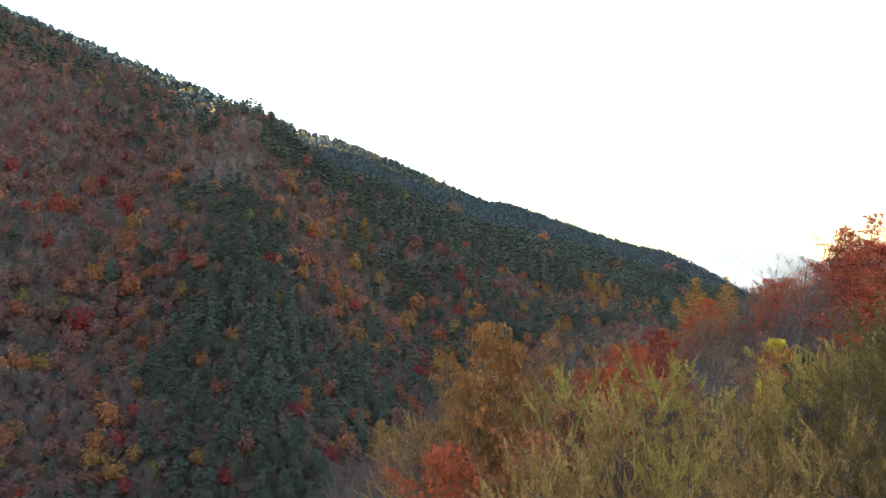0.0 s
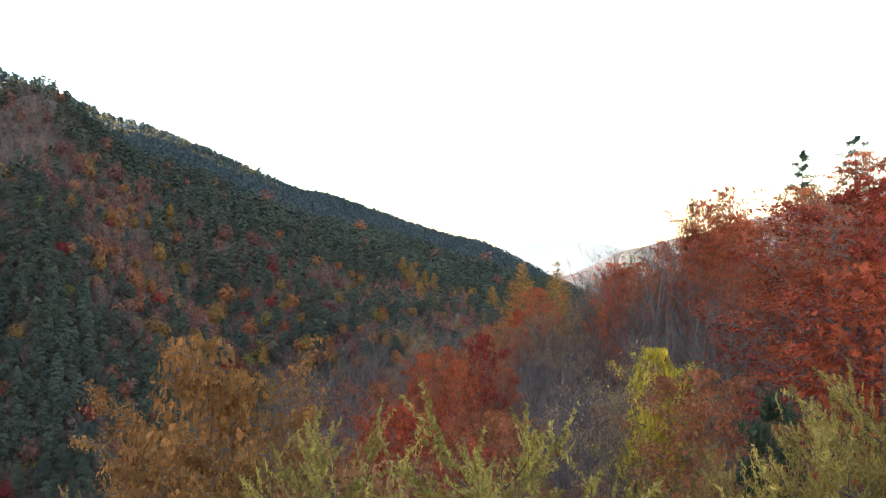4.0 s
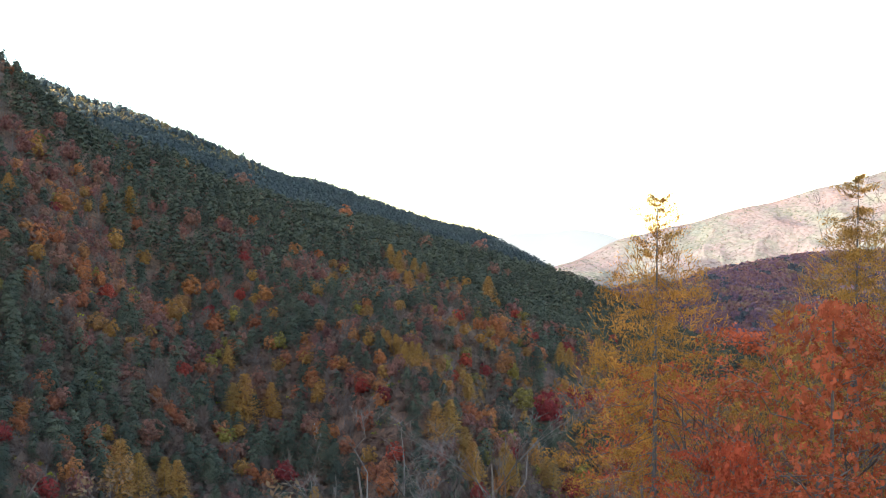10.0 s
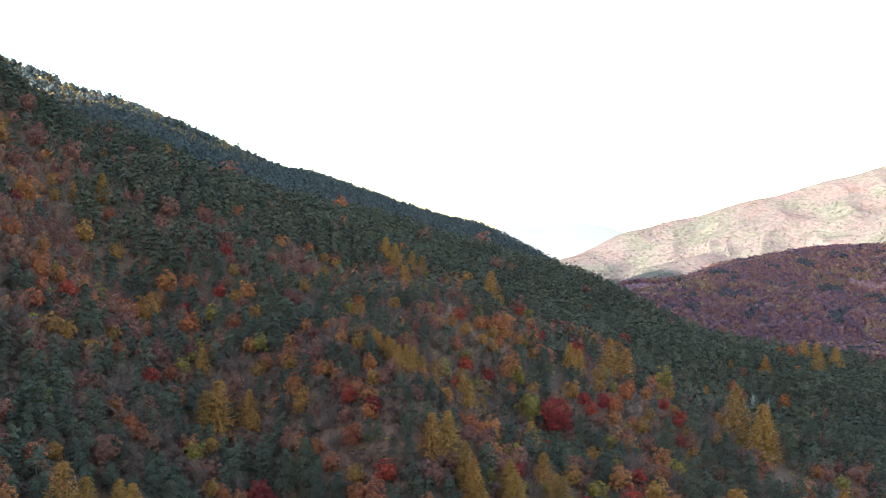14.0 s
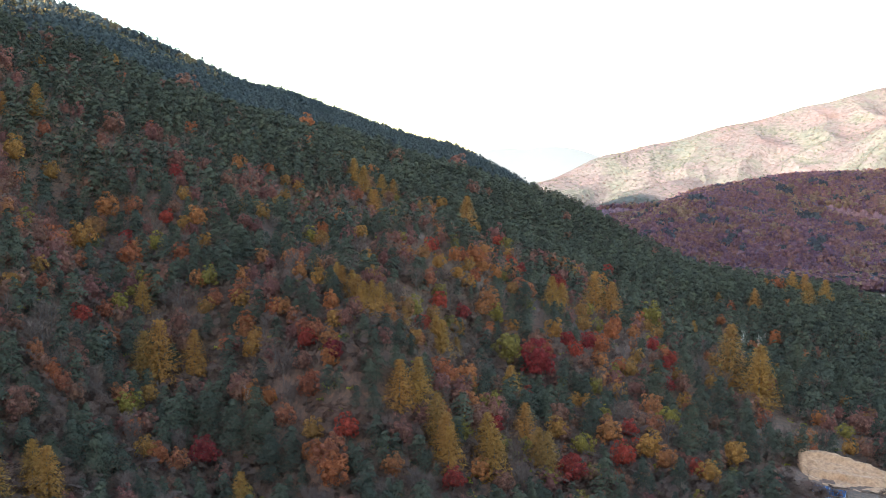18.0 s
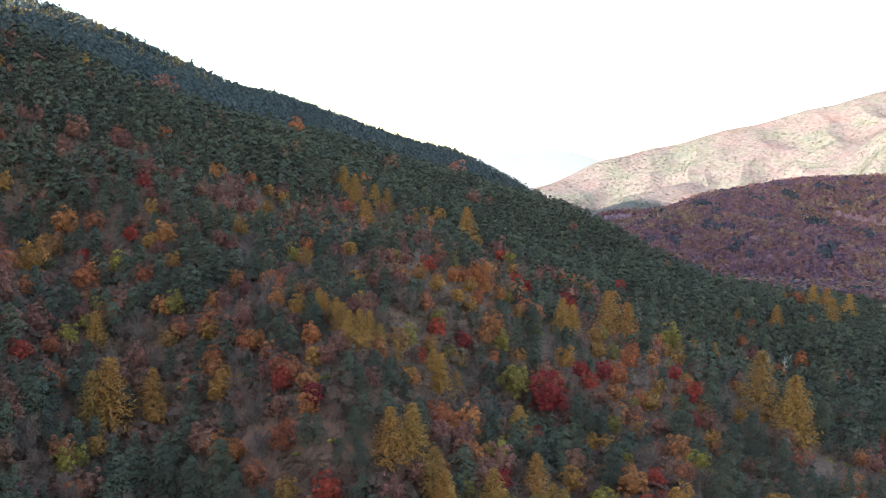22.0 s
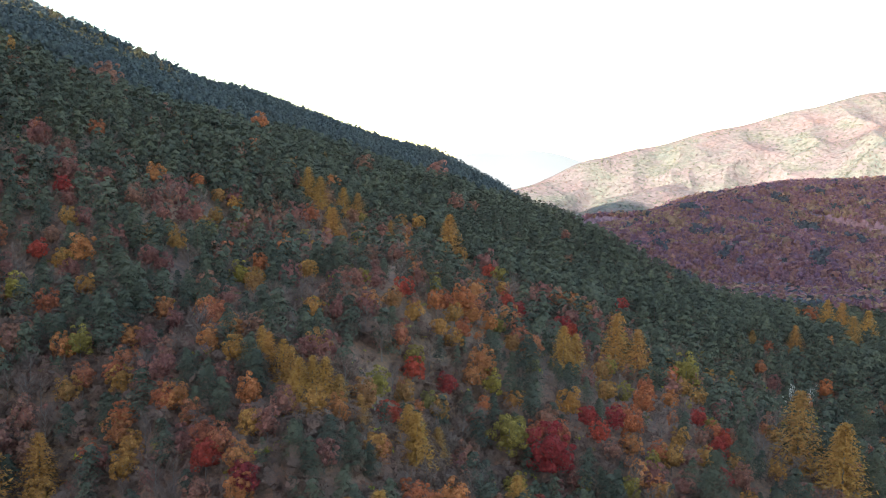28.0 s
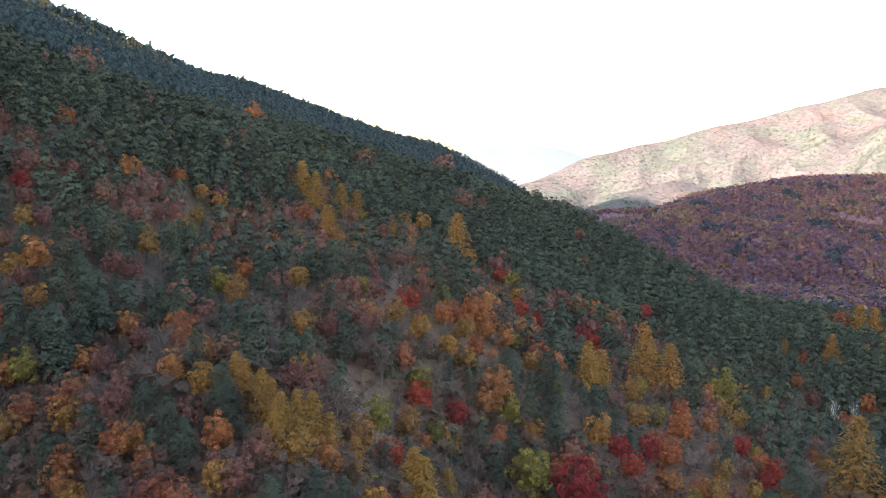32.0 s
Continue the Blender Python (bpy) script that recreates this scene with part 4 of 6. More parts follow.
for i, kind in enumerate(NAMES):
    idx = np.flatnonzero(kinds == i)
    idx = idx[np.argsort(near[idx])]
    for j in idx[:ALONE.get(kind, 170)]:
        tree(kind, px[j], py[j], min(room[j], rng.uniform(*HEIGHT[kind])))
    rest = idx[ALONE.get(kind, 170):]
    mid = rest[near[rest] < 235]
    far = rest[near[rest] >= 235]
    stand(kind + "_wood", kind, px[mid], py[mid], KITS[kind], WORDS[kind][1].split(" on the slope")[0] + ", closed stand on the mountainside", tallest=room[mid])
    stand(kind + "_wood", kind, px[far], py[far], FAR[kind], WORDS[kind][1].split(" on the slope")[0] + ", distant stand below the crest", tallest=room[far])

# the ridge behind, the red ridge and the sunlit mountain: closed far woods, a rough canopy over the ground
def canopy(name, box, cell, line, reach, high, bump, mat, label, seed):
    r = np.random.RandomState(seed)
    cx, cy = np.meshgrid(np.arange(box[0], box[1], cell), np.arange(box[2], box[3], cell))
    cx, cy = cx + r.uniform(-0.3, 0.3, cx.shape) * cell, cy + r.uniform(-0.3, 0.3, cy.shape) * cell
    d, _ = along(cx, cy, line)
    grow = r.uniform(0, 1, cx.shape) ** 0.8
    side = np.minimum(np.minimum(cx - box[0], box[1] - cx), np.minimum(cy - box[2], reach - d))
    cz = land(cx, cy) + high + bump * (grow - 0.5)
    cz = land(cx, cy) - 4 + (cz - land(cx, cy) + 4) * np.clip(side / 70, 0, 1)
    ny, nx = cx.shape
    i = (np.arange(ny - 1)[:, None] * nx + np.arange(nx - 1)[None]).ravel()
    f = np.stack([i, i + 1, i + nx + 1, i + nx], -1)
    f = f[(d.ravel()[f] < reach).any(1)]
    used, inv = np.unique(f, return_inverse=True)
    v = np.stack([cx, cy, cz], -1).reshape(-1, 3)[used]
    tagged(new(name, quad_mesh(name, v, inv.reshape(-1, 4), [mat], True)), label, "forest", kind="stuff")


# haze is painted into the colours of these three woods
canopy("ridge_wood", (-520, 420, 740, 1300), 4.5, RIDGE_BEHIND, 200, 3, 2.0, canopy_mat("haze_blue_canopy", [(0.3, (0.027, 0.034, 0.033)), (0.50, (0.034, 0.041, 0.040)), (0.58, (0.046, 0.046, 0.042)), (0.68, (0.085, 0.050, 0.043))], 0.26), "dark pine wood with brown patches on the ridge behind, tinted blue for haze", 81)
canopy("red_ridge_wood", (350, 1150, 740, 1480), 2.7, RIDGE_RED, 800, 4, 4.0, canopy_mat("haze_red_canopy", [(0.36, (0.070, 0.060, 0.086)), (0.44, (0.092, 0.064, 0.088)), (0.52, (0.112, 0.068, 0.086)), (0.60, (0.126, 0.074, 0.080))], 0.34, 0.014, 0.35), "purplish red oak wood on the shaded far ridge, tinted bluer for haze", 82)
canopy("lit_mountain_wood", (560, 2000, 1750, 2500), 4.0, RIDGE_LIT, 620, 6.4, 2.4, canopy_mat("haze_pink_canopy", [(0.32, (0.062, 0.070, 0.065)), (0.42, (0.086, 0.084, 0.070)), (0.50, (0.093, 0.080, 0.077)), (0.60, (0.102, 0.077, 0.075)), (0.70, (0.106, 0.071, 0.060))], 0.16, 0.008, 0.20, 0.22), "pinkish wood on the sunlit far mountain, paled in its colour for haze", 83)
# crowns that stand out of the sunlit mountain's wood, in the same hazed colours
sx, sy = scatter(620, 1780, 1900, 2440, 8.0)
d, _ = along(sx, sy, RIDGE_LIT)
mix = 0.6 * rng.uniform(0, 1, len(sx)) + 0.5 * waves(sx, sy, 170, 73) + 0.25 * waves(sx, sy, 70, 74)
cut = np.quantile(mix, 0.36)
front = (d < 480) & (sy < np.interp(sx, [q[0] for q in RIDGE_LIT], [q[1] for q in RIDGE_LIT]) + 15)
for kind, lo, hi, label in (("lit_pink", cut, 9, "pinkish tan leafless wood on the sunlit far mountain, paled in its colour for haze"), ("lit_green", -9, cut, "green and straw coloured wood on the sunlit far mountain, paled in its colour for haze")):
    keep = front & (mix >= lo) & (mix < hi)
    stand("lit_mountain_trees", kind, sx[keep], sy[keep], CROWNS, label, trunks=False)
# crowns that stand out of the red ridge's wood, haze mixed into their colours
sx, sy = scatter(400, 1090, 760, 1460, 6.2)
d, _ = along(sx, sy, RIDGE_RED)
mix = 0.8 * rng.uniform(0, 1, len(sx)) + 0.22 * waves(sx, sy, 120, 71) + 0.14 * waves(sx, sy, 45, 72)
groves = 0.8 * rng.uniform(0, 1, len(sx)) + waves(sx, sy, 52, 75) + 0.5 * waves(sx, sy, 21, 76)
mix = np.where(groves > np.quantile(groves, 0.89), 9.0, mix)
cut = np.quantile(mix, 0.19)
for kind, lo, hi, label in (("far_pine", 5, 99, "dark pines among the red oaks of the far ridge, tinted blue for haze"), ("far_red", cut, 5, "purplish red and russet oaks on the far ridge, tinted bluer for haze"), ("far_gold", -9, cut, "dull golden crowns among the red oaks of the far ridge, tinted bluer for haze")):
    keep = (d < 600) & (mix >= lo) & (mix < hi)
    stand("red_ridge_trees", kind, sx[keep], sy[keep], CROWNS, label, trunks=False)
# the pines that stand out on the skyline of the ridge behind, tinted blue like haze
sx, sy = scatter(-520, 420, 740, 1300, 5.2)
keep = (along(sx, sy, RIDGE_BEHIND)[0] < 16) | ((along(sx, sy, RIDGE_BEHIND)[0] < 195) & (sy < 950 + 0.95 * np.maximum(0, sx + 60)) & (sx > -330))
keep &= ~((sx > -310) & (sx < 10) & (along(sx, sy, RIDGE_BEHIND)[0] < 75) & (rng.uniform(0, 1, len(sx)) < 0.6))
stand("ridge_pines", "haze_blue_pine", sx[keep], sy[keep], FAR["haze_blue_pine"], "dark pines on the ridge behind and along its skyline, tinted blue for haze", 0.75)
# paler trees along part of the crest, where a sunlit strip should show
keep = (along(sx, sy, RIDGE_BEHIND)[0] < 75) & (sx > -310) & (sx < 10) & (rng.uniform(0, 1, len(sx)) < 0.45)
stand("crest_wood", "crest", sx[keep], sy[keep], CROWNS, "tan and olive wood on the crest of the ridge behind, paled to look sunlit", 0.6, False)

# low scrub in the gaps between the trees of the slope
TREES = np.concatenate([np.stack([px, py], -1)] + [np.array([g[1:3] for g in GROVE])])
BINS = {}
for tx, ty in TREES:
    BINS.setdefault((int(tx // 4), int(ty // 4)), []).append((tx, ty))


def in_gap(x, y, room):
    i, j = int(x // 4), int(y // 4)
    return all((x - tx) ** 2 + (y - ty) ** 2 > room * room for a in (-1, 0, 1) for b in (-1, 0, 1) for tx, ty in BINS.get((i + a, j + b), ()))


ux, uy = scatter(-180, 280, 190, 520, 1.9)
keep = (np.interp(ux, CREST_X, CREST_Y) - uy > 0) & (ux > -0.5 * uy) & (ux < 25 + 0.7 * (uy - 60)) & ~within(ux, uy, 163, 322, 17, 13) & ~within(ux, uy, 155, 299, 15, 11) & (land(ux, uy) > 5)
off = np.hypot(ux - 30, uy - 180)
keep &= (off < 210) | (rng.uniform(0, 1, len(ux)) < 0.3)
keep &= ~within(ux, uy, *CLEARING) | (rng.uniform(0, 1, len(ux)) < 0.9)
ux, uy = ux[keep], uy[keep]
free = np.array([in_gap(x, y, 1.3) for x, y in zip(ux, uy)])
ux, uy = ux[free], uy[free]
off = np.hypot(ux - 30, uy - 180)
low_only = within(ux, uy, CLEARING[0], CLEARING[1], CLEARING[2] + 1, CLEARING[3] + 1)
deal = rng.uniform(0, 1, len(ux)) + 0.18 * waves(ux, uy, 14, 61) + 0.25 * within(ux, uy, 166, 354, 12, 18) + 0.2 * low_only
for kind, lo, hi, hs, label in (("brush", -9, 0.68, (2.8, 5.4), "leafless purplish scrub in the gaps of the slope wood"), ("rust", 0.68, 0.88, (1.2, 2.6), "rusty low scrub in the gaps of the slope wood"), ("olive", 0.88, 0.97, (1.0, 2.2), "olive green low scrub in the gaps of the slope wood"), ("lime", 0.97, 9, (1.0, 2.0), "yellow-green shrubs in the gaps of the slope wood")):
    for m, n in (((off < 210), 1), ((off >= 210), 0)):
        m = m & (deal >= lo) & (deal < hi)
        kits = [kit_brush(400 + i, 5 if n else 4, 5 if n else 4, 1.2 if n else 2.0, 13 if n else 7) for i in range(5)] if kind == "brush" else [kit_bush(410 + i, 14 if n else 8) for i in range(4)]
        wood, crown = spread(kits, ux[m], uy[m], land(ux[m], uy[m]), rng.uniform(*hs, m.sum()) * (1.0 if kind == "brush" else 1.5) * np.where(low_only[m], 0.42, 1.0), rng)
        low = new("scrub", quad_mesh("scrub", crown[0], crown[1], [LEAF[kind, "stuff"]], False, crown[2]))
        tagged(low, label, "scrub", kind="stuff")

# the palest mountain, far down the valley: a nearly black sheet whose glow imitates haze
hx = np.linspace(300, 2600, 120)
hz = 60 + 75 * np.exp(-((hx - 1330) / 260) ** 2) + 30 * np.exp(-((hx - 1050) / 150) ** 2) + 4 * waves(hx, hx * 0, 200, 51) + 40 * np.clip((hx - 1700) / 700, 0, 1)
hv = np.concatenate([np.stack([hx, hx * 0 + 4300, hx * 0 - 60], -1), np.stack([hx, hx * 0 + 4330, hz], -1), np.stack([hx, hx * 0 + 4500, hz - 60], -1)])
n = len(hx)
j = np.arange(n - 1)
hf = np.concatenate([np.stack([j, j + 1, j + n + 1, j + n], -1), np.stack([j + n, j + n + 1, j + 2 * n + 1, j + 2 * n], -1)])
hm, ht, hp, ho = nodes_of("haze_glow")
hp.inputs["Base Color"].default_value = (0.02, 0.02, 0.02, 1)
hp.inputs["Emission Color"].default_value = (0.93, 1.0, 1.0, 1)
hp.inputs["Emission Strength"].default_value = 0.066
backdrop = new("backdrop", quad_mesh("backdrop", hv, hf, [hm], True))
tagged(backdrop, "glowing backdrop of a pale hazy mountain far down the valley", "mountain", kind="structure")


# ---------------------------------------------------------------- the near hill: trees close under the flight
def way(r, ang, rise):
    return np.array([math.cos(ang) * math.cos(rise), math.sin(ang) * math.cos(rise), math.sin(rise)])


def near_broad(seed, tall, crown, wide, count=4200, leaf=0.105, limbs=11, flat=0.5, gaps=0.0):
    """A broadleaf tree close by: (trunk, limbs, crown); crown: the height at which its leaves begin."""
    r = np.random.RandomState(seed)
    lean = r.normal(size=2) * 0.03 * tall
    trunk = tube([(0, 0, -0.4), (lean[0] * .3, lean[1] * .3, tall * .3), (lean[0] * .8, lean[1] * .8, tall * .62), (lean[0], lean[1], tall * .93)], [0.010 * tall, 0.008 * tall, 0.005 * tall, 0.002 * tall], 7)
    wood, cen, fac = [], [], []
    mid, half = (tall + crown) / 2, (tall - crown) / 2
    per = int(count / (limbs * 6))
    for i in range(limbs):
        k = (i + r.uniform(0, 0.7)) / limbs
        z = crown + (tall - crown) * (0.02 + 0.92 * k)
        reach = wide / 2 * math.sqrt(max(0.06, 1 - ((z - mid) / half * 0.93) ** 2)) * r.uniform(0.8, 1.12)
        ang = i * 2.4 + r.uniform(-0.4, 0.4)
        s = np.array([lean[0] * z / tall, lean[1] * z / tall, z - reach * 0.55])
        e = np.array([s[0] + math.cos(ang) * reach, s[1] + math.sin(ang) * reach, z])
        wood.append(limb(r, s, e, 0.0045 * tall * (1.1 - 0.7 * k), 0.005, 0.08, 5, 0.05, 5))
        for j in range(6):
            if r.uniform() < gaps:
                continue
            q = r.uniform(0.3, 1.0)
            b = s * (1 - q) + e * q
            side = ang + r.uniform(-1.3, 1.3)
            ln = reach * r.uniform(0.22, 0.48) + 0.12
            tip = b + way(r, side, r.uniform(-0.15, 0.5)) * ln
            wood.append(limb(r, b, tip, 0.008, 0.003, 0, 3, 0.06, 3))
            m = max(4, int(per * r.uniform(0.6, 1.4)))
            t = r.uniform(0.15, 1.1, (m, 1))
            cen.append(b * (1 - t) + tip * t + ball(r, m) * np.array([0.24, 0.24, 0.13]) * ln * 1.5 * r.uniform(0.2, 1, (m, 1)))
            fac.append(np.array([0, 0, flat * 2]) + r.normal(size=(m, 3)) * 0.6)
    cen, fac = np.concatenate(cen), np.concatenate(fac)
    n = len(cen)
    size = leaf * r.uniform(0.6, 1.25, n)
    wood.append(filling(r, 700, 0.30, crown, tall * 0.85, wide * 0.6, 0.5, 0.03))
    return trunk, join(wood), join([filling(r, 2600, 0.10, crown, tall * 0.95, wide * 0.9), leaves(r, cen, fac, size, size * 0.62, r.normal(size=(n, 3)) + np.array([0, 0, -0.5]), 0.18)])


def near_larch(seed, tall, base, wide, per=120, rings=34, thin_top=0.22, droop=0.25):
    """A larch close by: whorls of long boughs, tufts of needles along them, an almost bare leader."""
    r = np.random.RandomState(seed)
    trunk = tube([(0, 0, -0.4), (0.02, 0, tall * .4), (0.05, 0.02, tall * .75), (0.04, 0, tall)], [0.010 * tall, 0.007 * tall, 0.0035 * tall, 0.004], 7)
    wood, cen, ax = [], [], []
    for i in range(rings * 2):
        k = (i + r.uniform(0, 1)) / (rings * 2)
        z = base + (tall - base) * k
        reach = wide / 2 * (1 - k) ** 0.7 * r.uniform(0.65, 1.15) + 0.14
        ang = i * 2.4 + r.uniform(-0.3, 0.3)
        s = np.array([0.05 * k, 0, z])
        top = k > 1 - thin_top
        e = s + np.array([math.cos(ang) * reach, math.sin(ang) * reach, (0.4 if top else -droop * 0.3) * reach])
        wood.append(limb(r, s, e, 0.016 * (1.1 - k) + 0.003, 0.003, 0.10 if not top else 0.12, 4, 0.03, 3))
        m = int(per * (0.35 + 0.65 * reach / (wide / 2)) * (0.65 if top else 1.0))
        t = r.uniform(0.12, 1.03, (m, 1))
        off = np.concatenate([r.normal(size=(m, 2)) * 0.12, -np.abs(r.normal(size=(m, 1))) * (0.05 if top else 0.13)], 1) * min(1.0, reach + 0.2)
        p = s * (1 - t) + e * t + off
        p[:, 2] -= 0.10 * reach * np.sin(t[:, 0] * math.pi)
        cen.append(p)
        ax.append((e - s) * 0.8 + r.normal(size=(m, 3)) * 0.5 * reach + np.array([0, 0, 0.25 if top else -0.25]) * reach)
    cen, ax = np.concatenate(cen), np.concatenate(ax)
    n = len(cen)
    return trunk, join(wood), join([filling(r, 6500, 0.22, base, tall * 0.88, wide * 0.85, 0.5, 0.13), leaves(r, cen, ball(r, n) + np.array([0, 0, 0.4]), r.uniform(0.08, 0.19, n), r.uniform(0.022, 0.042, n), ax)])


def near_feathery(seed, tall, base, wide, boughs=64, sprays=9, per=56):
    """A young feathery larch: boughs swept upward round an egg-shaped crown, each feathered with short needles."""
    r = np.random.RandomState(seed)
    trunk = tube([(0, 0, -0.4), (0, 0.02, tall * .4), (0.04, 0, tall * .95)], [0.012 * tall, 0.008 * tall, 0.004], 6)
    wood, cen, ax = [], [], []
    for i in range(boughs):
        k = (i + r.uniform(0, 0.8)) / boughs
        z = base + (tall * 0.97 - base) * k
        reach = wide / 2 * math.sqrt(max(0.03, 1 - ((k - 0.28) / 0.76) ** 2)) * r.uniform(0.75, 1.15)
        ang = i * 2.4 + r.uniform(-0.3, 0.3)
        lift = reach * r.uniform(0.25, 0.6) + 0.15
        s = np.array([0, 0, z - lift * 0.7])
        e = np.array([math.cos(ang) * reach, math.sin(ang) * reach, z + lift * 0.3])
        wood.append(limb(r, s, e, 0.014, 0.003, 0.10, 4, 0.03, 3))
        for q in r.uniform(0.15, 1.0, sprays) ** 0.7:
            b = s * (1 - q) + e * q - np.array([0, 0, 0.10 * reach * math.sin(q * math.pi)])
            d = unit(unit(e - s) * 0.7 + r.normal(size=3) * np.array([0.6, 0.6, 0.3]) + np.array([0, 0, 0.45]))
            ln = r.uniform(0.25, 0.6) * (0.6 + 0.4 * reach)
            t = r.uniform(0.02, 1.0, (per, 1))
            cen.append(b + d * ln * t + r.normal(size=(per, 3)) * 0.028 * (1.2 - t))
            ax.append(d * 0.8 + r.normal(size=(per, 3)) * 0.55)
    cen, ax = np.concatenate(cen), np.concatenate(ax)
    n = len(cen)
    wood.append(filling(r, 2200, 0.34, base, tall * 0.85, wide * 0.62, 0.5, 0.045))
    return trunk, join(wood), join([filling(r, 900, 0.12, base, tall * 0.93, wide * 0.8, 0.5, 0.16), leaves(r, cen, ball(r, n) + np.array([0, 0, 0.5]), r.uniform(0.06, 0.13, n), r.uniform(0.018, 0.032, n), ax)])


def near_bare(seed, tall, wide, limbs=9, dry=0, leaf=0.10):
    """A leafless tree close by, forked down to its twigs; dry: withered leaves that still hang on it."""
    r = np.random.RandomState(seed)
    lean = r.normal(size=2) * 0.05 * tall
    trunk = tube([(0, 0, -0.4), (lean[0] * .3, lean[1] * .3, tall * .35), (lean[0], lean[1], tall * .8)], [0.0052 * tall, 0.004 * tall, 0.0018 * tall], 6)
    wood, cen, ax, tips = [], [], [], []
    for i in range(limbs):
        z = tall * (0.18 + 0.55 * (i + r.uniform(0, 0.6)) / limbs)
        ang = i * 2.4 + r.uniform(-0.4, 0.4)
        reach = wide / 2 * r.uniform(0.55, 1.1)
        s = np.array([lean[0] * z / tall, lean[1] * z / tall, z])
        e = s + np.array([math.cos(ang) * reach, math.sin(ang) * reach, min(tall - z, reach * r.uniform(1.0, 1.9))])
        wood.append(limb(r, s, e, 0.0016 * tall, 0.0026, -0.10, 5, 0.05, 4))
        for j in range(6):
            q = r.uniform(0.25, 1.0)
            b = s * (1 - q) + e * q
            b[2] += 0.10 * np.linalg.norm(e - s) * math.sin(q * math.pi) * 0.9
            d = unit(e - s) + r.normal(size=3) * 0.45 + np.array([0, 0, 0.35])
            ln = reach * r.uniform(0.3, 0.7)
            tip = b + unit(d) * ln
            wood.append(limb(r, b, tip, 0.0032, 0.0018, 0, 4, 0.05, 3))
            m = 14
            t = r.uniform(0.15, 1.0, (m, 1))
            a = unit(unit(d) + r.normal(size=(m, 3)) * 0.45 + np.array([0, 0, 0.3]))
            l2 = r.uniform(0.14, 0.42, (m, 1)) * (0.5 + 0.5 * ln)
            cen.append(b * (1 - t) + tip * t + a * l2 / 2)
            ax.append(a * l2)
            tips.append(tip)
    cen, ax = np.concatenate(cen), np.concatenate(ax)
    n = len(cen)
    twig = leaves(r, cen, ball(r, n), np.linalg.norm(ax, axis=1) * 1.1, 0.007, ax)
    hang = None
    if dry:
        tips = np.array(tips)
        c = tips[r.randint(0, len(tips), dry)] + r.normal(size=(dry, 3)) * np.array([0.16, 0.16, 0.13])
        hang = leaves(r, c, ball(r, dry), leaf * r.uniform(0.7, 1.3, dry), leaf * 0.45 * r.uniform(0.7, 1.2, dry), r.normal(size=(dry, 3)) * 0.5 + np.array([0, 0, -1.0]), 0.25)
    return trunk, join(wood + [twig]), hang


def near_pine(seed, tall, base, wide, boughs=30, per=170, sparse=1.0):
    """A pine close by: boughs ending in flat pads of needle tufts."""
    r = np.random.RandomState(seed)
    trunk = tube([(0, 0, -0.4), (0.03, 0, tall * .4), (-0.04, 0.02, tall * .7), (0.02, 0, tall)], [0.015 * tall, 0.011 * tall, 0.006 * tall, 0.006], 7)
    wood, cen, pads, ax = [], [], [], []
    for i in range(boughs):
        k = (i + r.uniform(0, 0.8)) / boughs
        z = base + (tall - base) * k
        reach = wide / 2 * (1.05 - k) ** 0.6 * r.uniform(0.6, 1.15) * (0.3 if k > 0.93 else 1)
        ang = i * 2.4 + r.uniform(-0.4, 0.4)
        s = np.array([0, 0, z])
        e = s + np.array([math.cos(ang) * reach, math.sin(ang) * reach, reach * r.uniform(0.05, 0.4)])
        wood.append(limb(r, s, e, 0.02 * (1.1 - k) + 0.004, 0.005, 0.05, 5, 0.05, 4))
        for j in range(5):
            q = r.uniform(0.4, 1.0)
            c = s * (1 - q) + e * q + np.array([r.normal() * 0.2, r.normal() * 0.2, 0.06]) * reach
            wood.append(limb(r, s * (1 - q * .8) + e * q * .8, c, 0.008, 0.003, 0, 3, 0.04, 3))
            m = int(per * sparse / 4 * r.uniform(0.7, 1.4)) * 2
            o = ball(r, m) * r.uniform(0.1, 1, (m, 1)) ** 0.5 * np.array([0.32, 0.32, 0.22]) * (0.4 + 0.6 * reach)
            pads.append(c)
            cen.append(c + o)
            ax.append(o * 2.0 + np.array([0, 0, 0.14]) + r.normal(size=(m, 3)) * 0.08)
    cen, ax = np.concatenate(cen), np.concatenate(ax)
    n = len(cen)
    pads = np.repeat(np.array(pads), 3, 0)
    pads = pads + r.normal(size=pads.shape) * np.array([0.14, 0.14, 0.05])
    dense = rags(r, pads, ball(r, len(pads)) + np.array([0, 0, 0.3]), 0.13)
    return trunk, join(wood), join([dense, leaves(r, cen, ball(r, n), r.uniform(0.10, 0.20, n), r.uniform(0.018, 0.04, n), ax)])


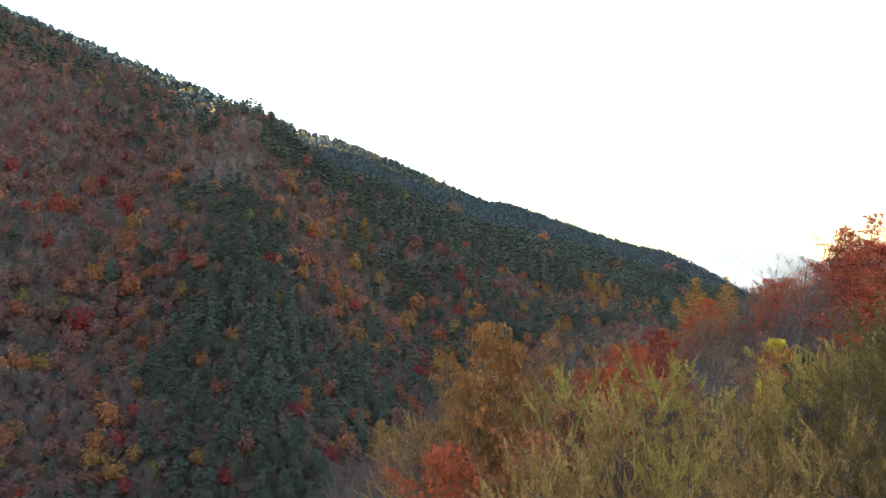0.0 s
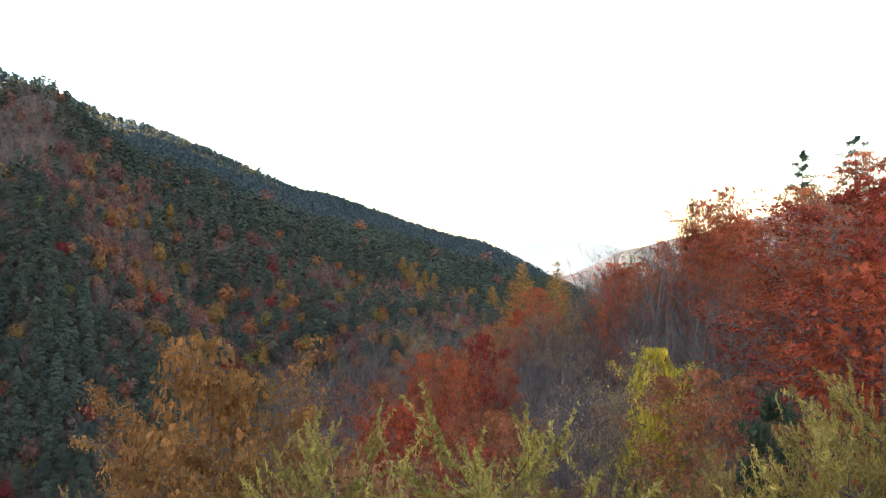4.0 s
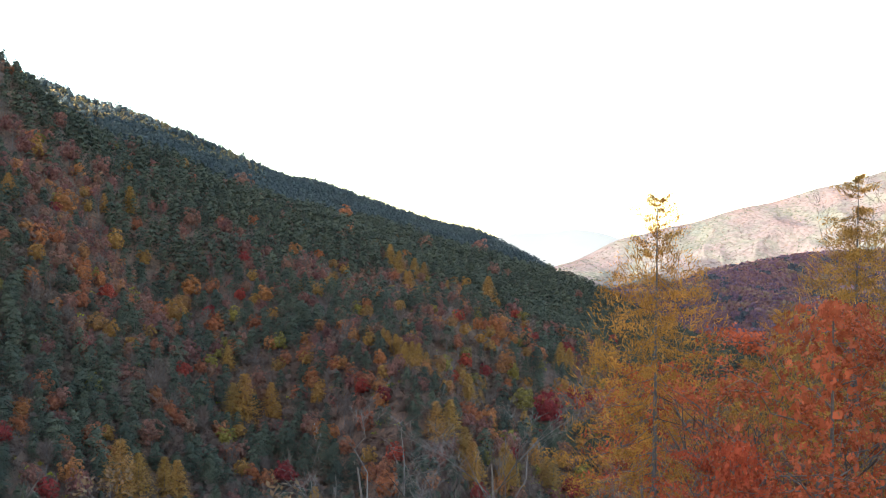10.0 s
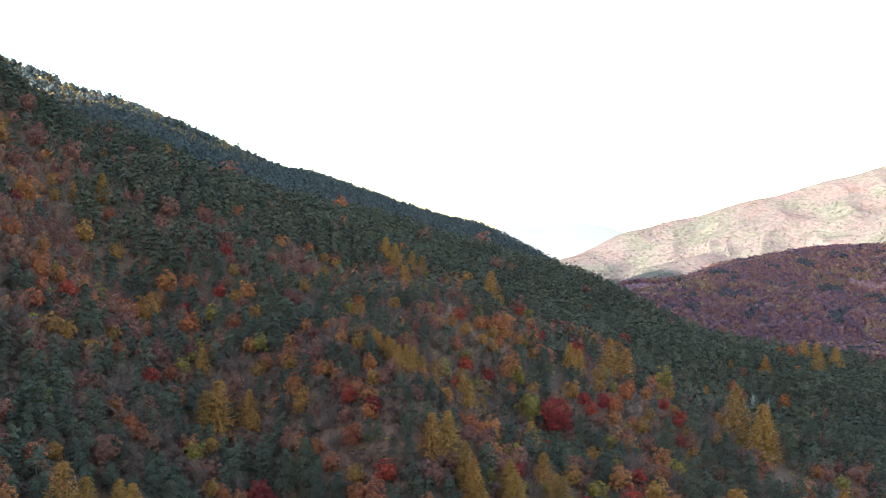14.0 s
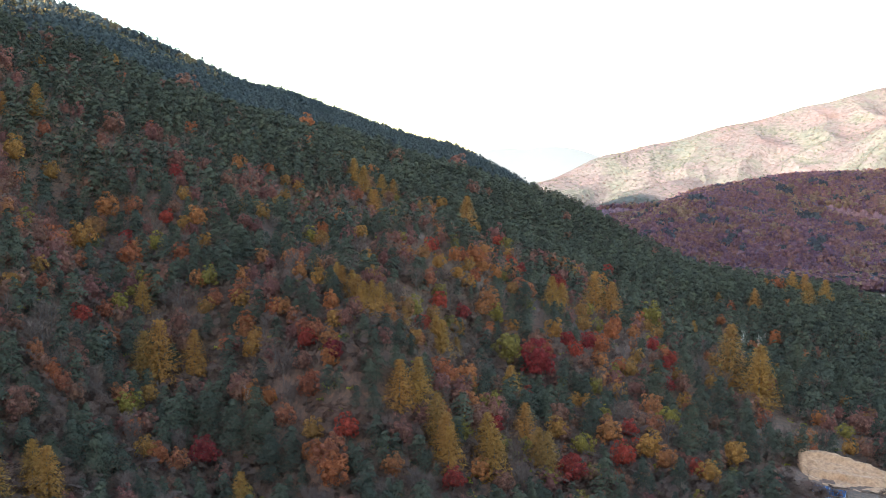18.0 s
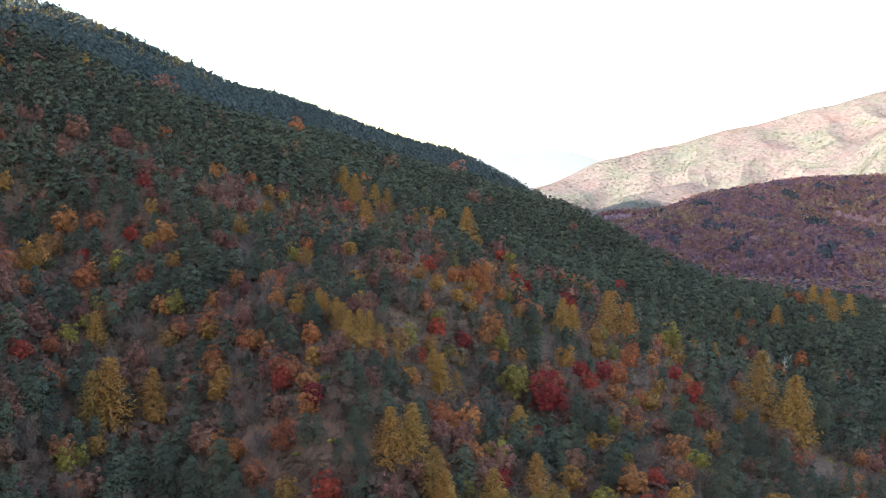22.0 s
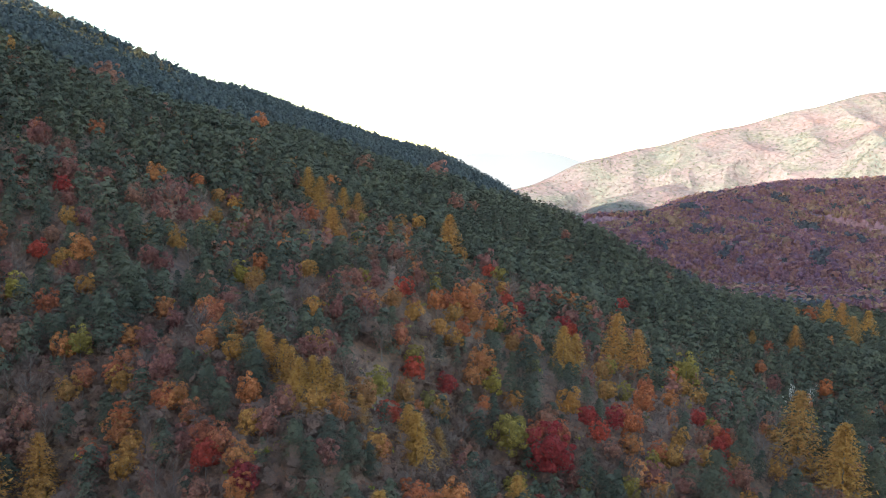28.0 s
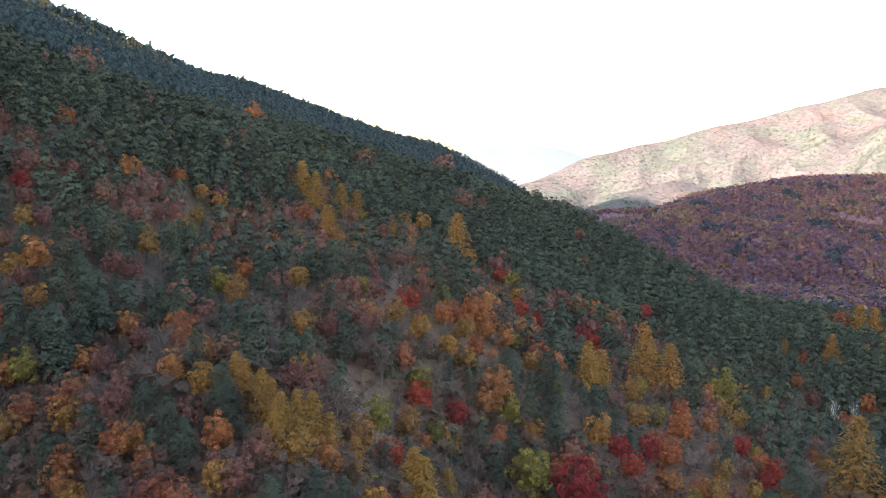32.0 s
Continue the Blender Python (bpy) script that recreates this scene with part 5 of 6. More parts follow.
NEAR = {
    "russet": [near_broad(201, 6.0, 0.8, 4.0, 16500, 0.078, 28), near_broad(202, 6.0, 0.6, 4.4, 17500, 0.080, 30), near_broad(203, 6.0, 1.0, 3.8, 15500, 0.078, 26, 0.5, 0.08)],
    "feathery": [near_feathery(211, 6.0, 2.3, 4.2), near_feathery(212, 6.0, 2.0, 4.5, 62), near_feathery(213, 6.0, 2.6, 3.9, 56)],
    "larch": [near_larch(221, 10.0, 1.2, 8.2, 430, 44, 0.16), near_larch(222, 10.0, 1.2, 7.4, 430, 42, 0.06)],
    "bare": [near_bare(231, 6.0, 3.0), near_bare(232, 6.0, 3.4, 11), near_bare(233, 6.0, 2.4, 8), near_bare(234, 6.0, 2.8, 10)],
    "dry": [near_bare(241, 6.0, 2.8, 10, 2200, 0.12), near_bare(242, 6.0, 3.2, 11, 2800, 0.12)],
    "pine": [near_pine(251, 8.0, 2.4, 4.0), near_pine(252, 8.0, 2.0, 3.4, 34)],
    "bush": [near_broad(261, 3.0, 0.3, 2.6, 11000, 0.045, 22)],
}
NEAR_LEAF = {
    "red": leaf_mat("red_oak_leaves", [(0.20, 0.028, 0.018), (0.30, 0.050, 0.022), (0.36, 0.075, 0.026)], "object", 0.3, holes=26, clump=1.6),
    "orange": leaf_mat("orange_oak_leaves", [(0.31, 0.064, 0.028), (0.37, 0.082, 0.032), (0.38, 0.105, 0.036)], "object", 0.3, holes=26, clump=1.6),
    "russet": leaf_mat("russet_oak_leaves", [(0.24, 0.075, 0.032), (0.30, 0.098, 0.040), (0.27, 0.115, 0.048)], "object", 0.25, holes=26, clump=1.6),
    "amber": leaf_mat("amber_oak_leaves", [(0.24, 0.098, 0.030), (0.29, 0.12, 0.032), (0.26, 0.12, 0.040)], "object", 0.3, holes=26, clump=1.6),
    "dry": leaf_mat("withered_leaves", [(0.15, 0.085, 0.045), (0.19, 0.11, 0.062), (0.21, 0.135, 0.085)], "object", 0.2),
    "olive": leaf_mat("olive_larch_needles", [(0.25, 0.178, 0.045), (0.29, 0.205, 0.050), (0.28, 0.180, 0.050)], "object", 0.15, holes=30, clump=1.6),
    "ochre": leaf_mat("ochre_larch_needles", [(0.23, 0.140, 0.047), (0.265, 0.160, 0.051), (0.24, 0.136, 0.051)], "object", 0.15, holes=30, clump=1.6),
    "umber": leaf_mat("umber_larch_needles", [(0.105, 0.074, 0.026), (0.13, 0.09, 0.030), (0.125, 0.078, 0.030)], "object", 0.15, holes=30, clump=1.6),
    "golden": leaf_mat("golden_larch_needles", [(0.34, 0.145, 0.030), (0.39, 0.17, 0.034), (0.35, 0.175, 0.038)], "object", 0.35, holes=30, clump=1.6),
    "scarlet": leaf_mat("scarlet_maple_leaves", [(0.31, 0.048, 0.024), (0.37, 0.066, 0.028), (0.37, 0.082, 0.032)], "object", 0.3, holes=26, clump=1.6),
    "yellow": leaf_mat("yellow_bush_leaves", [(0.42, 0.30, 0.035), (0.50, 0.36, 0.04), (0.44, 0.27, 0.035)], "object", 0.35, holes=26, clump=1.6),
    "green": leaf_mat("pine_needles", [(0.046, 0.058, 0.034), (0.06, 0.072, 0.038)], "object", 0.12, holes=24),
}
TWIG = bark_mat("twig_bark", (0.072, 0.054, 0.046), (0.155, 0.120, 0.100), 14)
NEAR_MESH = {}
SAYS = {
    ("russet", "red"): ("oak_tree", "young oak in deep red autumn leaf on the hillside", "oak tree"),
    ("russet", "orange"): ("maple_tree", "maple in bright orange-red leaf among bare trees", "maple tree"),
    ("russet", "scarlet"): ("maple_tree", "maple in scarlet leaf before golden larches", "maple tree"),
    ("russet", "russet"): ("oak_tree", "young oak with russet brown leaves on the hillside", "oak tree"),
    ("russet", "amber"): ("oak_tree", "young oak with amber yellow leaves on the hillside", "oak tree"),
    ("feathery", "olive"): ("young_larch", "feathery young larch with olive yellow needles", "larch tree"),
    ("feathery", "umber"): ("young_larch", "feathery young larch with dull umber needles", "larch tree"),
    ("feathery", "ochre"): ("young_larch", "feathery young larch with ochre needles", "larch tree"),
    ("larch", "golden"): ("larch_tree", "tall golden larch with a nearly bare leader", "larch tree"),
    ("bare", "dry"): ("bare_tree", "leafless young tree with grey-brown twigs", "bare tree"),
    ("dry", "dry"): ("oak_tree", "oak with pale withered leaves still hanging", "oak tree"),
    ("pine", "green"): ("pine_tree", "dark green pine standing above the hillside", "pine tree"),
    ("larch", "green"): ("pine_tree", "slender sparse pine rising above the bare trees", "pine tree"),
    ("bush", "yellow"): ("bush", "bright yellow leafy bush among bare shrubs", "bush"),
}
BASE_TALL = {"russet": 6, "feathery": 6, "larch": 10, "bare": 6, "dry": 6, "pine": 8, "bush": 3}


def near_tree(shape, leaf, x, y, top, wide=1.0, which=0, turn=0.0):
    """A tree of the near hill whose tip reaches the height top; trunk with its boughs, and crown, are its parts."""
    which %= len(NEAR[shape])
    if (shape, leaf, which) not in NEAR_MESH:
        trunk, boughs, crown = NEAR[shape][which]
        bark = BARK["pine"] if shape in ("pine", "feathery") else (BARK["grey"] if shape in ("feathery", "larch") else TWIG)
        NEAR_MESH[shape, leaf, which] = [("trunk", quad_mesh(shape + "_trunk", *trunk, [bark], True)), ("branchwork", quad_mesh(shape + "_branchwork", *boughs, [bark], True))]
        if crown is not None:
            NEAR_MESH[shape, leaf, which].append(("crown", quad_mesh(shape + "_crown", *crown, [NEAR_LEAF[leaf]])))
    name, label, cat = SAYS[shape, leaf]
    foot = float(land(x, y))
    s = (top - foot) / BASE_TALL[shape]
    ob = new(name)
    ob.empty_display_size = 0.1
    ob.matrix_basis = Matrix.LocRotScale((x, y, foot), Euler((0, 0, turn)), (s * wide, s * wide, s))
    tagged(ob, label, cat, group=cat + "s on the near hill")
    for n, me in NEAR_MESH[shape, leaf, which]:
        p = new(n, me)
        p.parent = ob
        if n == "branchwork":
            tagged(p, kind="stuff")
    return ob


# feathery young larches at the start
for x, y, top, leaf, w in ((4.5, 20.9, 86.2, "olive", 0.71), (5.0, 17.3, 85.9, "ochre", 0.62), (6.9, 19.1, 86.5, "olive", 0.62), (7.2, 21.6, 85.7, "ochre", 0.62), (8.2, 20.5, 86.7, "olive", 0.62), (7.8, 17.0, 87.7, "umber", 0.62), (9.0, 17.3, 88.3, "umber", 0.63), (6.5, 15.6, 86.8, "umber", 0.62), (6.0, 12.7, 86.8, "umber", 0.62), (5.3, 13.3, 86.1, "ochre", 0.62), (4.5, 13.9, 85.8, "ochre", 0.62), (3.8, 15.5, 85.4, "olive", 0.62), (1.7, 15.7, 85.3, "ochre", 0.62), (3.2, 25.6, 85.4, "olive", 0.62), (10.4, 20.7, 88.0, "umber", 0.65), (8.5, 18.9, 87.1, "umber", 0.62), (3.3, 18.6, 85.5, "ochre", 0.62), (2.6, 30.5, 84.4, "ochre", 0.67), (-0.6, 29.5, 83.6, "ochre", 0.67)):
    near_tree("feathery", leaf, x, y, top, w, int(x * 7) % 3, x * 2.1)
# amber, russet and red oaks
for x, y, top, leaf, w in ((19.3, 47.4, 89.6, "orange", 0.89), (18.4, 44.5, 89.2, "orange", 0.85), (19.3, 49.4, 89.4, "orange", 0.87), (17.3, 51.8, 87.7, "orange", 0.95), (15.4, 49.7, 87.7, "orange", 0.65), (8.1, 39.2, 85.8, "red", 0.55), (7.1, 37.3, 85.3, "orange", 0.55),
                           (7.6, 41.9, 85.2, "russet", 0.60), (7.1, 43.0, 84.9, "red", 0.60), (8.5, 43.8, 84.9, "russet", 0.60), (9.4, 44.7, 85.5, "russet", 0.60), (1.3, 27.4, 86.9, "amber", 0.68), (1.9, 28.2, 86.2, "amber", 0.68), (0.8, 26.8, 85.6, "amber", 0.68), (3.6, 25.6, 85.2, "russet", 1.0), (2.2, 22.6, 84.7, "russet", 0.9), (0.2, 23.6, 84.2, "orange", 0.85), (-0.4, 19.4, 83.9, "orange", 0.8), (4.6, 29.4, 85.4, "red", 0.9),
                           (14.2, 29.6, 89.7, "red", 1.38), (12.2, 27.2, 88.0, "red", 1.20), (16.6, 31.6, 90.4, "red", 1.32), (9.2, 27.2, 86.2, "russet", 0.8), (7.6, 41.0, 84.6, "russet", 0.9), (6.0, 36.0, 84.0, "red", 0.8),
                           (20.5, 45.0, 90.5, "orange", 1.0), (17.8, 54.6, 87.4, "russet", 0.9), (22.7, 63.0, 88.4, "orange", 1.0), (11.0, 51.0, 84.6, "russet", 0.75), (10.2, 46.4, 84.2, "orange", 0.7),
                           (7.0, 44.0, 83.6, "russet", 0.9), (8.8, 41.2, 84.0, "orange", 0.9), (6.2, 47.4, 83.4, "russet", 1.0), (9.6, 48.8, 84.2, "russet", 1.0), (5.2, 41.0, 82.8, "russet", 0.9), (7.6, 35.6, 84.2, "russet", 0.9), (14.9, 59.2, 86.3, "scarlet", 1.0), (13.9, 58.9, 85.2, "scarlet", 0.7), (16.8, 67.4, 84.9, "scarlet", 0.9), (21.0, 71.0, 83.4, "orange", 0.9), (23.6, 73.0, 84.0, "red", 0.9), (1.0, 40.0, 82.5, "amber", 0.9), (19.2, 50.2, 90.3, "orange", 0.9), (24.2, 58.4, 91.4, "orange", 0.9), (21.0, 55.0, 88.8, "orange", 0.9), (27.4, 56.4, 91.4, "russet", 0.9), (18.6, 34.0, 91.0, "red", 1.20), (26.0, 50.0, 92.4, "orange", 0.9), (6.6, 30.2, 85.0, "russet", 0.9), (3.0, 33.0, 84.2, "russet", 0.9)):
    near_tree("russet", leaf, x, y, top, 0.85 * w, int(x * 5 + y) % 3, y * 1.7)
near_tree("larch", "golden", 15.4, 64.3, 87.2, 0.75, 0, 0.4)
near_tree("larch", "golden", 16.6, 61.6, 87.3, 0.8, 1, 2.0)
near_tree("larch", "golden", 17.9, 65.6, 85.6, 0.8, 0, 3.0)
near_tree("larch", "green", 22.4, 58.6, 91.0, 0.5, 1, 0.7)
near_tree("pine", "green", 7.5, 21.6, 86.4, 0.6, 1, 1.0)
near_tree("pine", "green", 33.0, 62.0, 94.2, 1.0, 0, 0.2)
near_tree("pine", "green", 27.2, 57.0, 92.8, 0.8, 1, 2.2)
near_tree("pine", "green", 16.5, 32.2, 90.9, 0.5, 0, 1.2)
near_tree("bush", "yellow", 12.2, 35.9, 85.1, 0.8, 0, 0.0)
near_tree("bush", "yellow", 10.4, 32.4, 86.0, 0.5, 0, 2.0)
# leafless and withered trees
for x, y, top, kind, w in ((12.2, 45.2, 85.9, "dry", 1.0), (9.9, 61.0, 84.0, "dry", 1.3), (8.6, 58.6, 83.6, "dry", 1.2), (13.7, 56.0, 84.6, "dry", 0.9), (8.8, 30.6, 85.4, "dry", 0.9), (24.0, 50.0, 90.0, "dry", 1.0), (26.0, 42.0, 91.6, "dry", 1.0), (22.0, 36.0, 91.0, "dry", 1.0),
                           (9.0, 38.0, 84.8, "bare", 1.0), (11.0, 41.0, 85.4, "bare", 1.0), (13.6, 40.0, 86.8, "bare", 1.0), (15.6, 46.0, 89.5, "bare", 0.8), (9.6, 44.0, 84.4, "bare", 1.0), (8.4, 48.6, 83.6, "bare", 1.0), (12.6, 52.4, 85.0, "bare", 0.9),
                           (8.0, 55.0, 83.0, "bare", 1.0), (10.6, 58.0, 83.6, "bare", 1.0), (12.4, 61.0, 83.9, "bare", 1.0), (11.4, 65.0, 83.0, "bare", 1.0), (13.8, 65.4, 83.4, "bare", 1.0), (9.0, 67.0, 82.0, "bare", 1.0), (18.8, 57.0, 88.0, "bare", 1.0),
                           (20.6, 60.4, 88.6, "bare", 1.0), (19.6, 65.0, 87.0, "bare", 1.0), (22.0, 67.4, 87.6, "bare", 1.0), (24.6, 66.0, 89.0, "bare", 1.0), (26.4, 62.4, 90.6, "bare", 1.0), (25.4, 58.0, 90.4, "bare", 1.0), (27.6, 69.0, 89.4, "bare", 1.0), (30.0, 66.0, 91.6, "bare", 1.0),
                           (18.0, 50.0, 88.2, "bare", 1.0), (21.4, 53.6, 89.2, "bare", 1.0), (23.6, 46.6, 90.2, "bare", 1.0), (19.6, 40.6, 89.4, "bare", 1.0), (17.2, 35.4, 88.8, "bare", 1.0), (6.4, 51.0, 82.6, "bare", 1.0), (28.0, 52.0, 92.0, "bare", 1.0), (31.0, 58.0, 92.8, "bare", 1.0), (5.0, 45.0, 82.6, "bare", 1.0), (18.0, 56.4, 88.6, "bare", 1.0), (19.0, 54.4, 88.8, "bare", 1.1), (20.2, 57.6, 89.4, "bare", 1.0), (17.0, 53.0, 88.0, "bare", 1.0), (18.6, 60.2, 88.0, "bare", 1.0), (21.6, 58.2, 89.8, "bare", 1.0), (16.2, 55.2, 87.0, "bare", 0.9), (16.4, 51.4, 87.2, "bare", 1.0), (16.4, 47.4, 87.8, "bare", 1.0), (18.5, 47.0, 88.0, "bare", 1.0), (16.6, 43.0, 87.6, "bare", 1.0), (11.6, 33.4, 86.4, "bare", 1.0), (14.0, 37.0, 87.2, "bare", 1.0), (12.6, 38.2, 86.4, "bare", 1.0), (15.0, 41.2, 87.4, "bare", 1.0), (19.6, 62.2, 88.2, "bare", 1.1), (17.6, 58.0, 87.6, "bare", 1.0), (13.0, 62.6, 84.9, "bare", 1.6), (12.0, 64.6, 84.5, "bare", 1.6), (14.2, 61.4, 84.6, "bare", 1.3), (11.2, 60.2, 84.2, "bare", 1.3), (14.8, 68.4, 82.2, "bare", 1.0), (17.6, 69.4, 83.6, "bare", 1.0)):
    near_tree(kind, "dry", x, y, top, w, int(x * 3 + y) % 4, x + y)

# brushwood between them
bx, by = scatter(-24, 46, 4, 76, 1.4)
keep = (land(bx, by) > 60) & (np.hypot(bx - 1, by) > 5)
bx, by = bx[keep], by[keep]
deal = rng.uniform(0, 1, len(bx))
for name, kind, m, hs, label in (("brushwood", "twig", deal < 0.6, (2.6, 4.4), "leafless grey-brown brushwood covering the near hill"), ("oak_scrub", "rust", (deal >= 0.6) & (deal < 0.92), (1.5, 2.8), "russet oak scrub covering the near hill"), ("oak_scrub", "oak", (deal >= 0.92), (1.5, 2.8), "orange oak scrub covering the near hill")):
    x, y = bx[m], by[m]
    kits = [kit_bare(300 + i, 12, 15, 0.22) for i in range(4)] if kind == "twig" else [kit_broad(310 + i, 14, 30, 0.042, 0.42, 0.05, solid=0) for i in range(3)]
    # lower along the line of the flight
    under = np.clip(np.abs(x - 0.203 * y) / 5, 0.75, 1)
    wood, crown = spread(kits, x, y, land(x, y), rng.uniform(*hs, len(x)) * under, rng)
    top = new(name, quad_mesh(name, crown[0], crown[1], [LEAF[kind, "stuff"]], False, crown[2]))
    tagged(top, label, "scrub", kind="stuff")
    low = new("stems", quad_mesh("stems", *wood, [TWIG]))
    low.parent = top
    tagged(low, kind="stuff")

# fallen leaves and dry grass on the ground of the near hill
n = 16000
fx, fy = rng.uniform(-8, 40, n), rng.uniform(6, 76, n)
fz = land(fx, fy)
blade = rng.uniform(0, 1, n) < 0.55
at = np.stack([fx, fy, fz + np.where(blade, 0.16, 0.05)], -1)
up = np.where(blade[:, None], ball(rng, n) * np.array([1, 1, 0.2]), ball(rng, n) * 0.4 + np.array([0, 0, 1.0]))
lay = leaves(rng, at, up, np.where(blade, 0.5, 0.15) * rng.uniform(0.7, 1.3, n), np.where(blade, 0.03, 0.09), np.where(blade[:, None], np.array([0.0, 0, 1]) + rng.normal(size=(n, 3)) * 0.35, rng.normal(size=(n, 3))), 0.2)
litter = new("fallen_leaves", quad_mesh("fallen_leaves", *lay, [LEAF["rust", "stuff"]], False, np.repeat(rng.uniform(0, 1, n), 4)))
tagged(litter, "brown fallen leaves and dry grass on the near hill", "leaf litter", kind="stuff")


# ---------------------------------------------------------------- the homestead at the foot of the slope
def part(name, bm, material, parent, label=""):
    me = bpy.data.meshes.new(name)
    bm.to_mesh(me)
    bm.free()
    me.materials.append(material)
    ob = new(name, me)
    ob.parent = parent
    if label:
        ob["label"] = label
    return ob


def box(bm, x0, x1, y0, y1, z0, z1):
    v = [bm.verts.new(p) for p in ((x0, y0, z0), (x1, y0, z0), (x1, y1, z0), (x0, y1, z0), (x0, y0, z1), (x1, y0, z1), (x1, y1, z1), (x0, y1, z1))]
    for f in ((3, 2, 1, 0), (4, 5, 6, 7), (0, 1, 5, 4), (1, 2, 6, 5), (2, 3, 7, 6), (3, 0, 4, 7)):
        bm.faces.new([v[i] for i in f])
    return bm


def block(*a):
    bm = box(bmesh.new(), *a)
    bmesh.ops.bevel(bm, geom=bm.edges[:], offset=0.02, segments=1, affect="EDGES")
    return bm


def prism(bm, outline, axis, a, b):
    """A solid of that outline in the plane across axis (0: x, 1: y), from a to b."""
    def at(p, k):
        return (k, p[0], p[1]) if axis == 0 else (p[0], k, p[1])
    lo, hi = [bm.verts.new(at(p, a)) for p in outline], [bm.verts.new(at(p, b)) for p in outline]
    bm.faces.new(lo[::-1])
    bm.faces.new(hi)
    for i in range(len(lo)):
        j = (i + 1) % len(lo)
        bm.faces.new((lo[i], lo[j], hi[j], hi[i]))
    bmesh.ops.recalc_face_normals(bm, faces=bm.faces[:])
    return bm


SAND = plain_mat("sandy_soil", (0.20, 0.098, 0.050), (0.44, 0.25, 0.135), 1.1, 0.95, 0, 0.6)
GRAVEL = plain_mat("yard_gravel", (0.13, 0.088, 0.060), (0.22, 0.155, 0.105), 1.2, 0.95, 0, 0.5)
ROOF = plain_mat("maroon_roof", (0.085, 0.022, 0.026), (0.13, 0.034, 0.036), 3.0, 0.55)
LOGS = plain_mat("stained_logs", (0.16, 0.060, 0.028), (0.30, 0.12, 0.055), 5.0, 0.7)
TARP = plain_mat("blue_tarpaulin", (0.02, 0.14, 0.30), (0.04, 0.22, 0.42), 1.5, 0.45)
PANEL = plain_mat("solar_glass", (0.025, 0.06, 0.15), (0.04, 0.09, 0.20), 8.0, 0.2)
STEEL = plain_mat("galvanised_steel", (0.35, 0.36, 0.37), (0.5, 0.5, 0.5), 10, 0.45, 0.8)
WHITE = plain_mat("white_paint", (0.7, 0.7, 0.68), (0.82, 0.82, 0.8), 4, 0.6)
DARKGLASS = plain_mat("window_glass", (0.03, 0.035, 0.04), (0.05, 0.06, 0.07), 3, 0.15)

# the cut bank: a terraced face of raw sandy soil
nu, nv = 90, 44
U, V = np.meshgrid(np.linspace(0, 1, nu), np.linspace(0, 1, nv))
edge = np.sin(U * math.pi) ** 0.45
prof = np.clip(U / 0.12, 0, 1) ** 0.6 * np.clip(1.0 - (U - 0.30) / 0.55, 0.10, 1) * np.clip((1 - U) / 0.06, 0, 1)
edge = np.clip(prof * 3, 0, 1)
BX = 154.0 + 34 * U + 1.2 * waves(V * 30, U * 30, 18, 61)
BY = 320.5 - 26 * U * (1 - 0.75 * U) + 20 * (0.25 + 0.75 * prof) * V + 0.8 * waves(U * 60, V * 20, 12, 62)
rise = (0.15 + 5.0 * prof) * (0.55 * V + 0.25 * np.clip((V - 0.30) / 0.12, 0, 1) + 0.20 * np.clip((V - 0.72) / 0.14, 0, 1))
BZ = np.maximum(land(BX, BY) + 0.05, 10.9 + rise) + (0.22 * waves(BX, BY, 4.5, 63) + 0.14 * waves(BX * 3, BY * 0.6, 3.0, 64) - 0.3 * np.exp(-((V - 0.58) / 0.05) ** 2)) * edge
BZ = np.where((V > 0.97) | (U < 0.01) | (U > 0.99), np.minimum(BZ, land(BX, BY) - 0.4), BZ)
k = (np.arange(nv - 1)[:, None] * nu + np.arange(nu - 1)[None]).ravel()
bank = new("sand_bank", quad_mesh("sand_bank", np.stack([BX, BY, BZ], -1).reshape(-1, 3), np.stack([k, k + 1, k + nu + 1, k + nu], -1), [SAND], True))
tagged(bank, "raw sandy cut bank with terraced ledges above the yard", "bank", kind="structure")
nu, nv = 40, 24
U, V = np.meshgrid(np.linspace(-1, 1, nu), np.linspace(-1, 1, nv))
RX, RY = 158 + 15 * U * np.sqrt(1 - V * V / 2), 301 + 10 * V * np.sqrt(1 - U * U / 2)
RZ = land(RX, RY) + 0.10 - 0.5 * (np.maximum(np.abs(U), np.abs(V)) > 0.97)
k = (np.arange(nv - 1)[:, None] * nu + np.arange(nu - 1)[None]).ravel()
yard = new("yard", quad_mesh("yard", np.stack([RX, RY, RZ], -1).reshape(-1, 3), np.stack([k, k + 1, k + nu + 1, k + nu], -1), [GRAVEL], True))
tagged(yard, "bare gravel yard in front of the sandy bank", "yard", kind="structure")


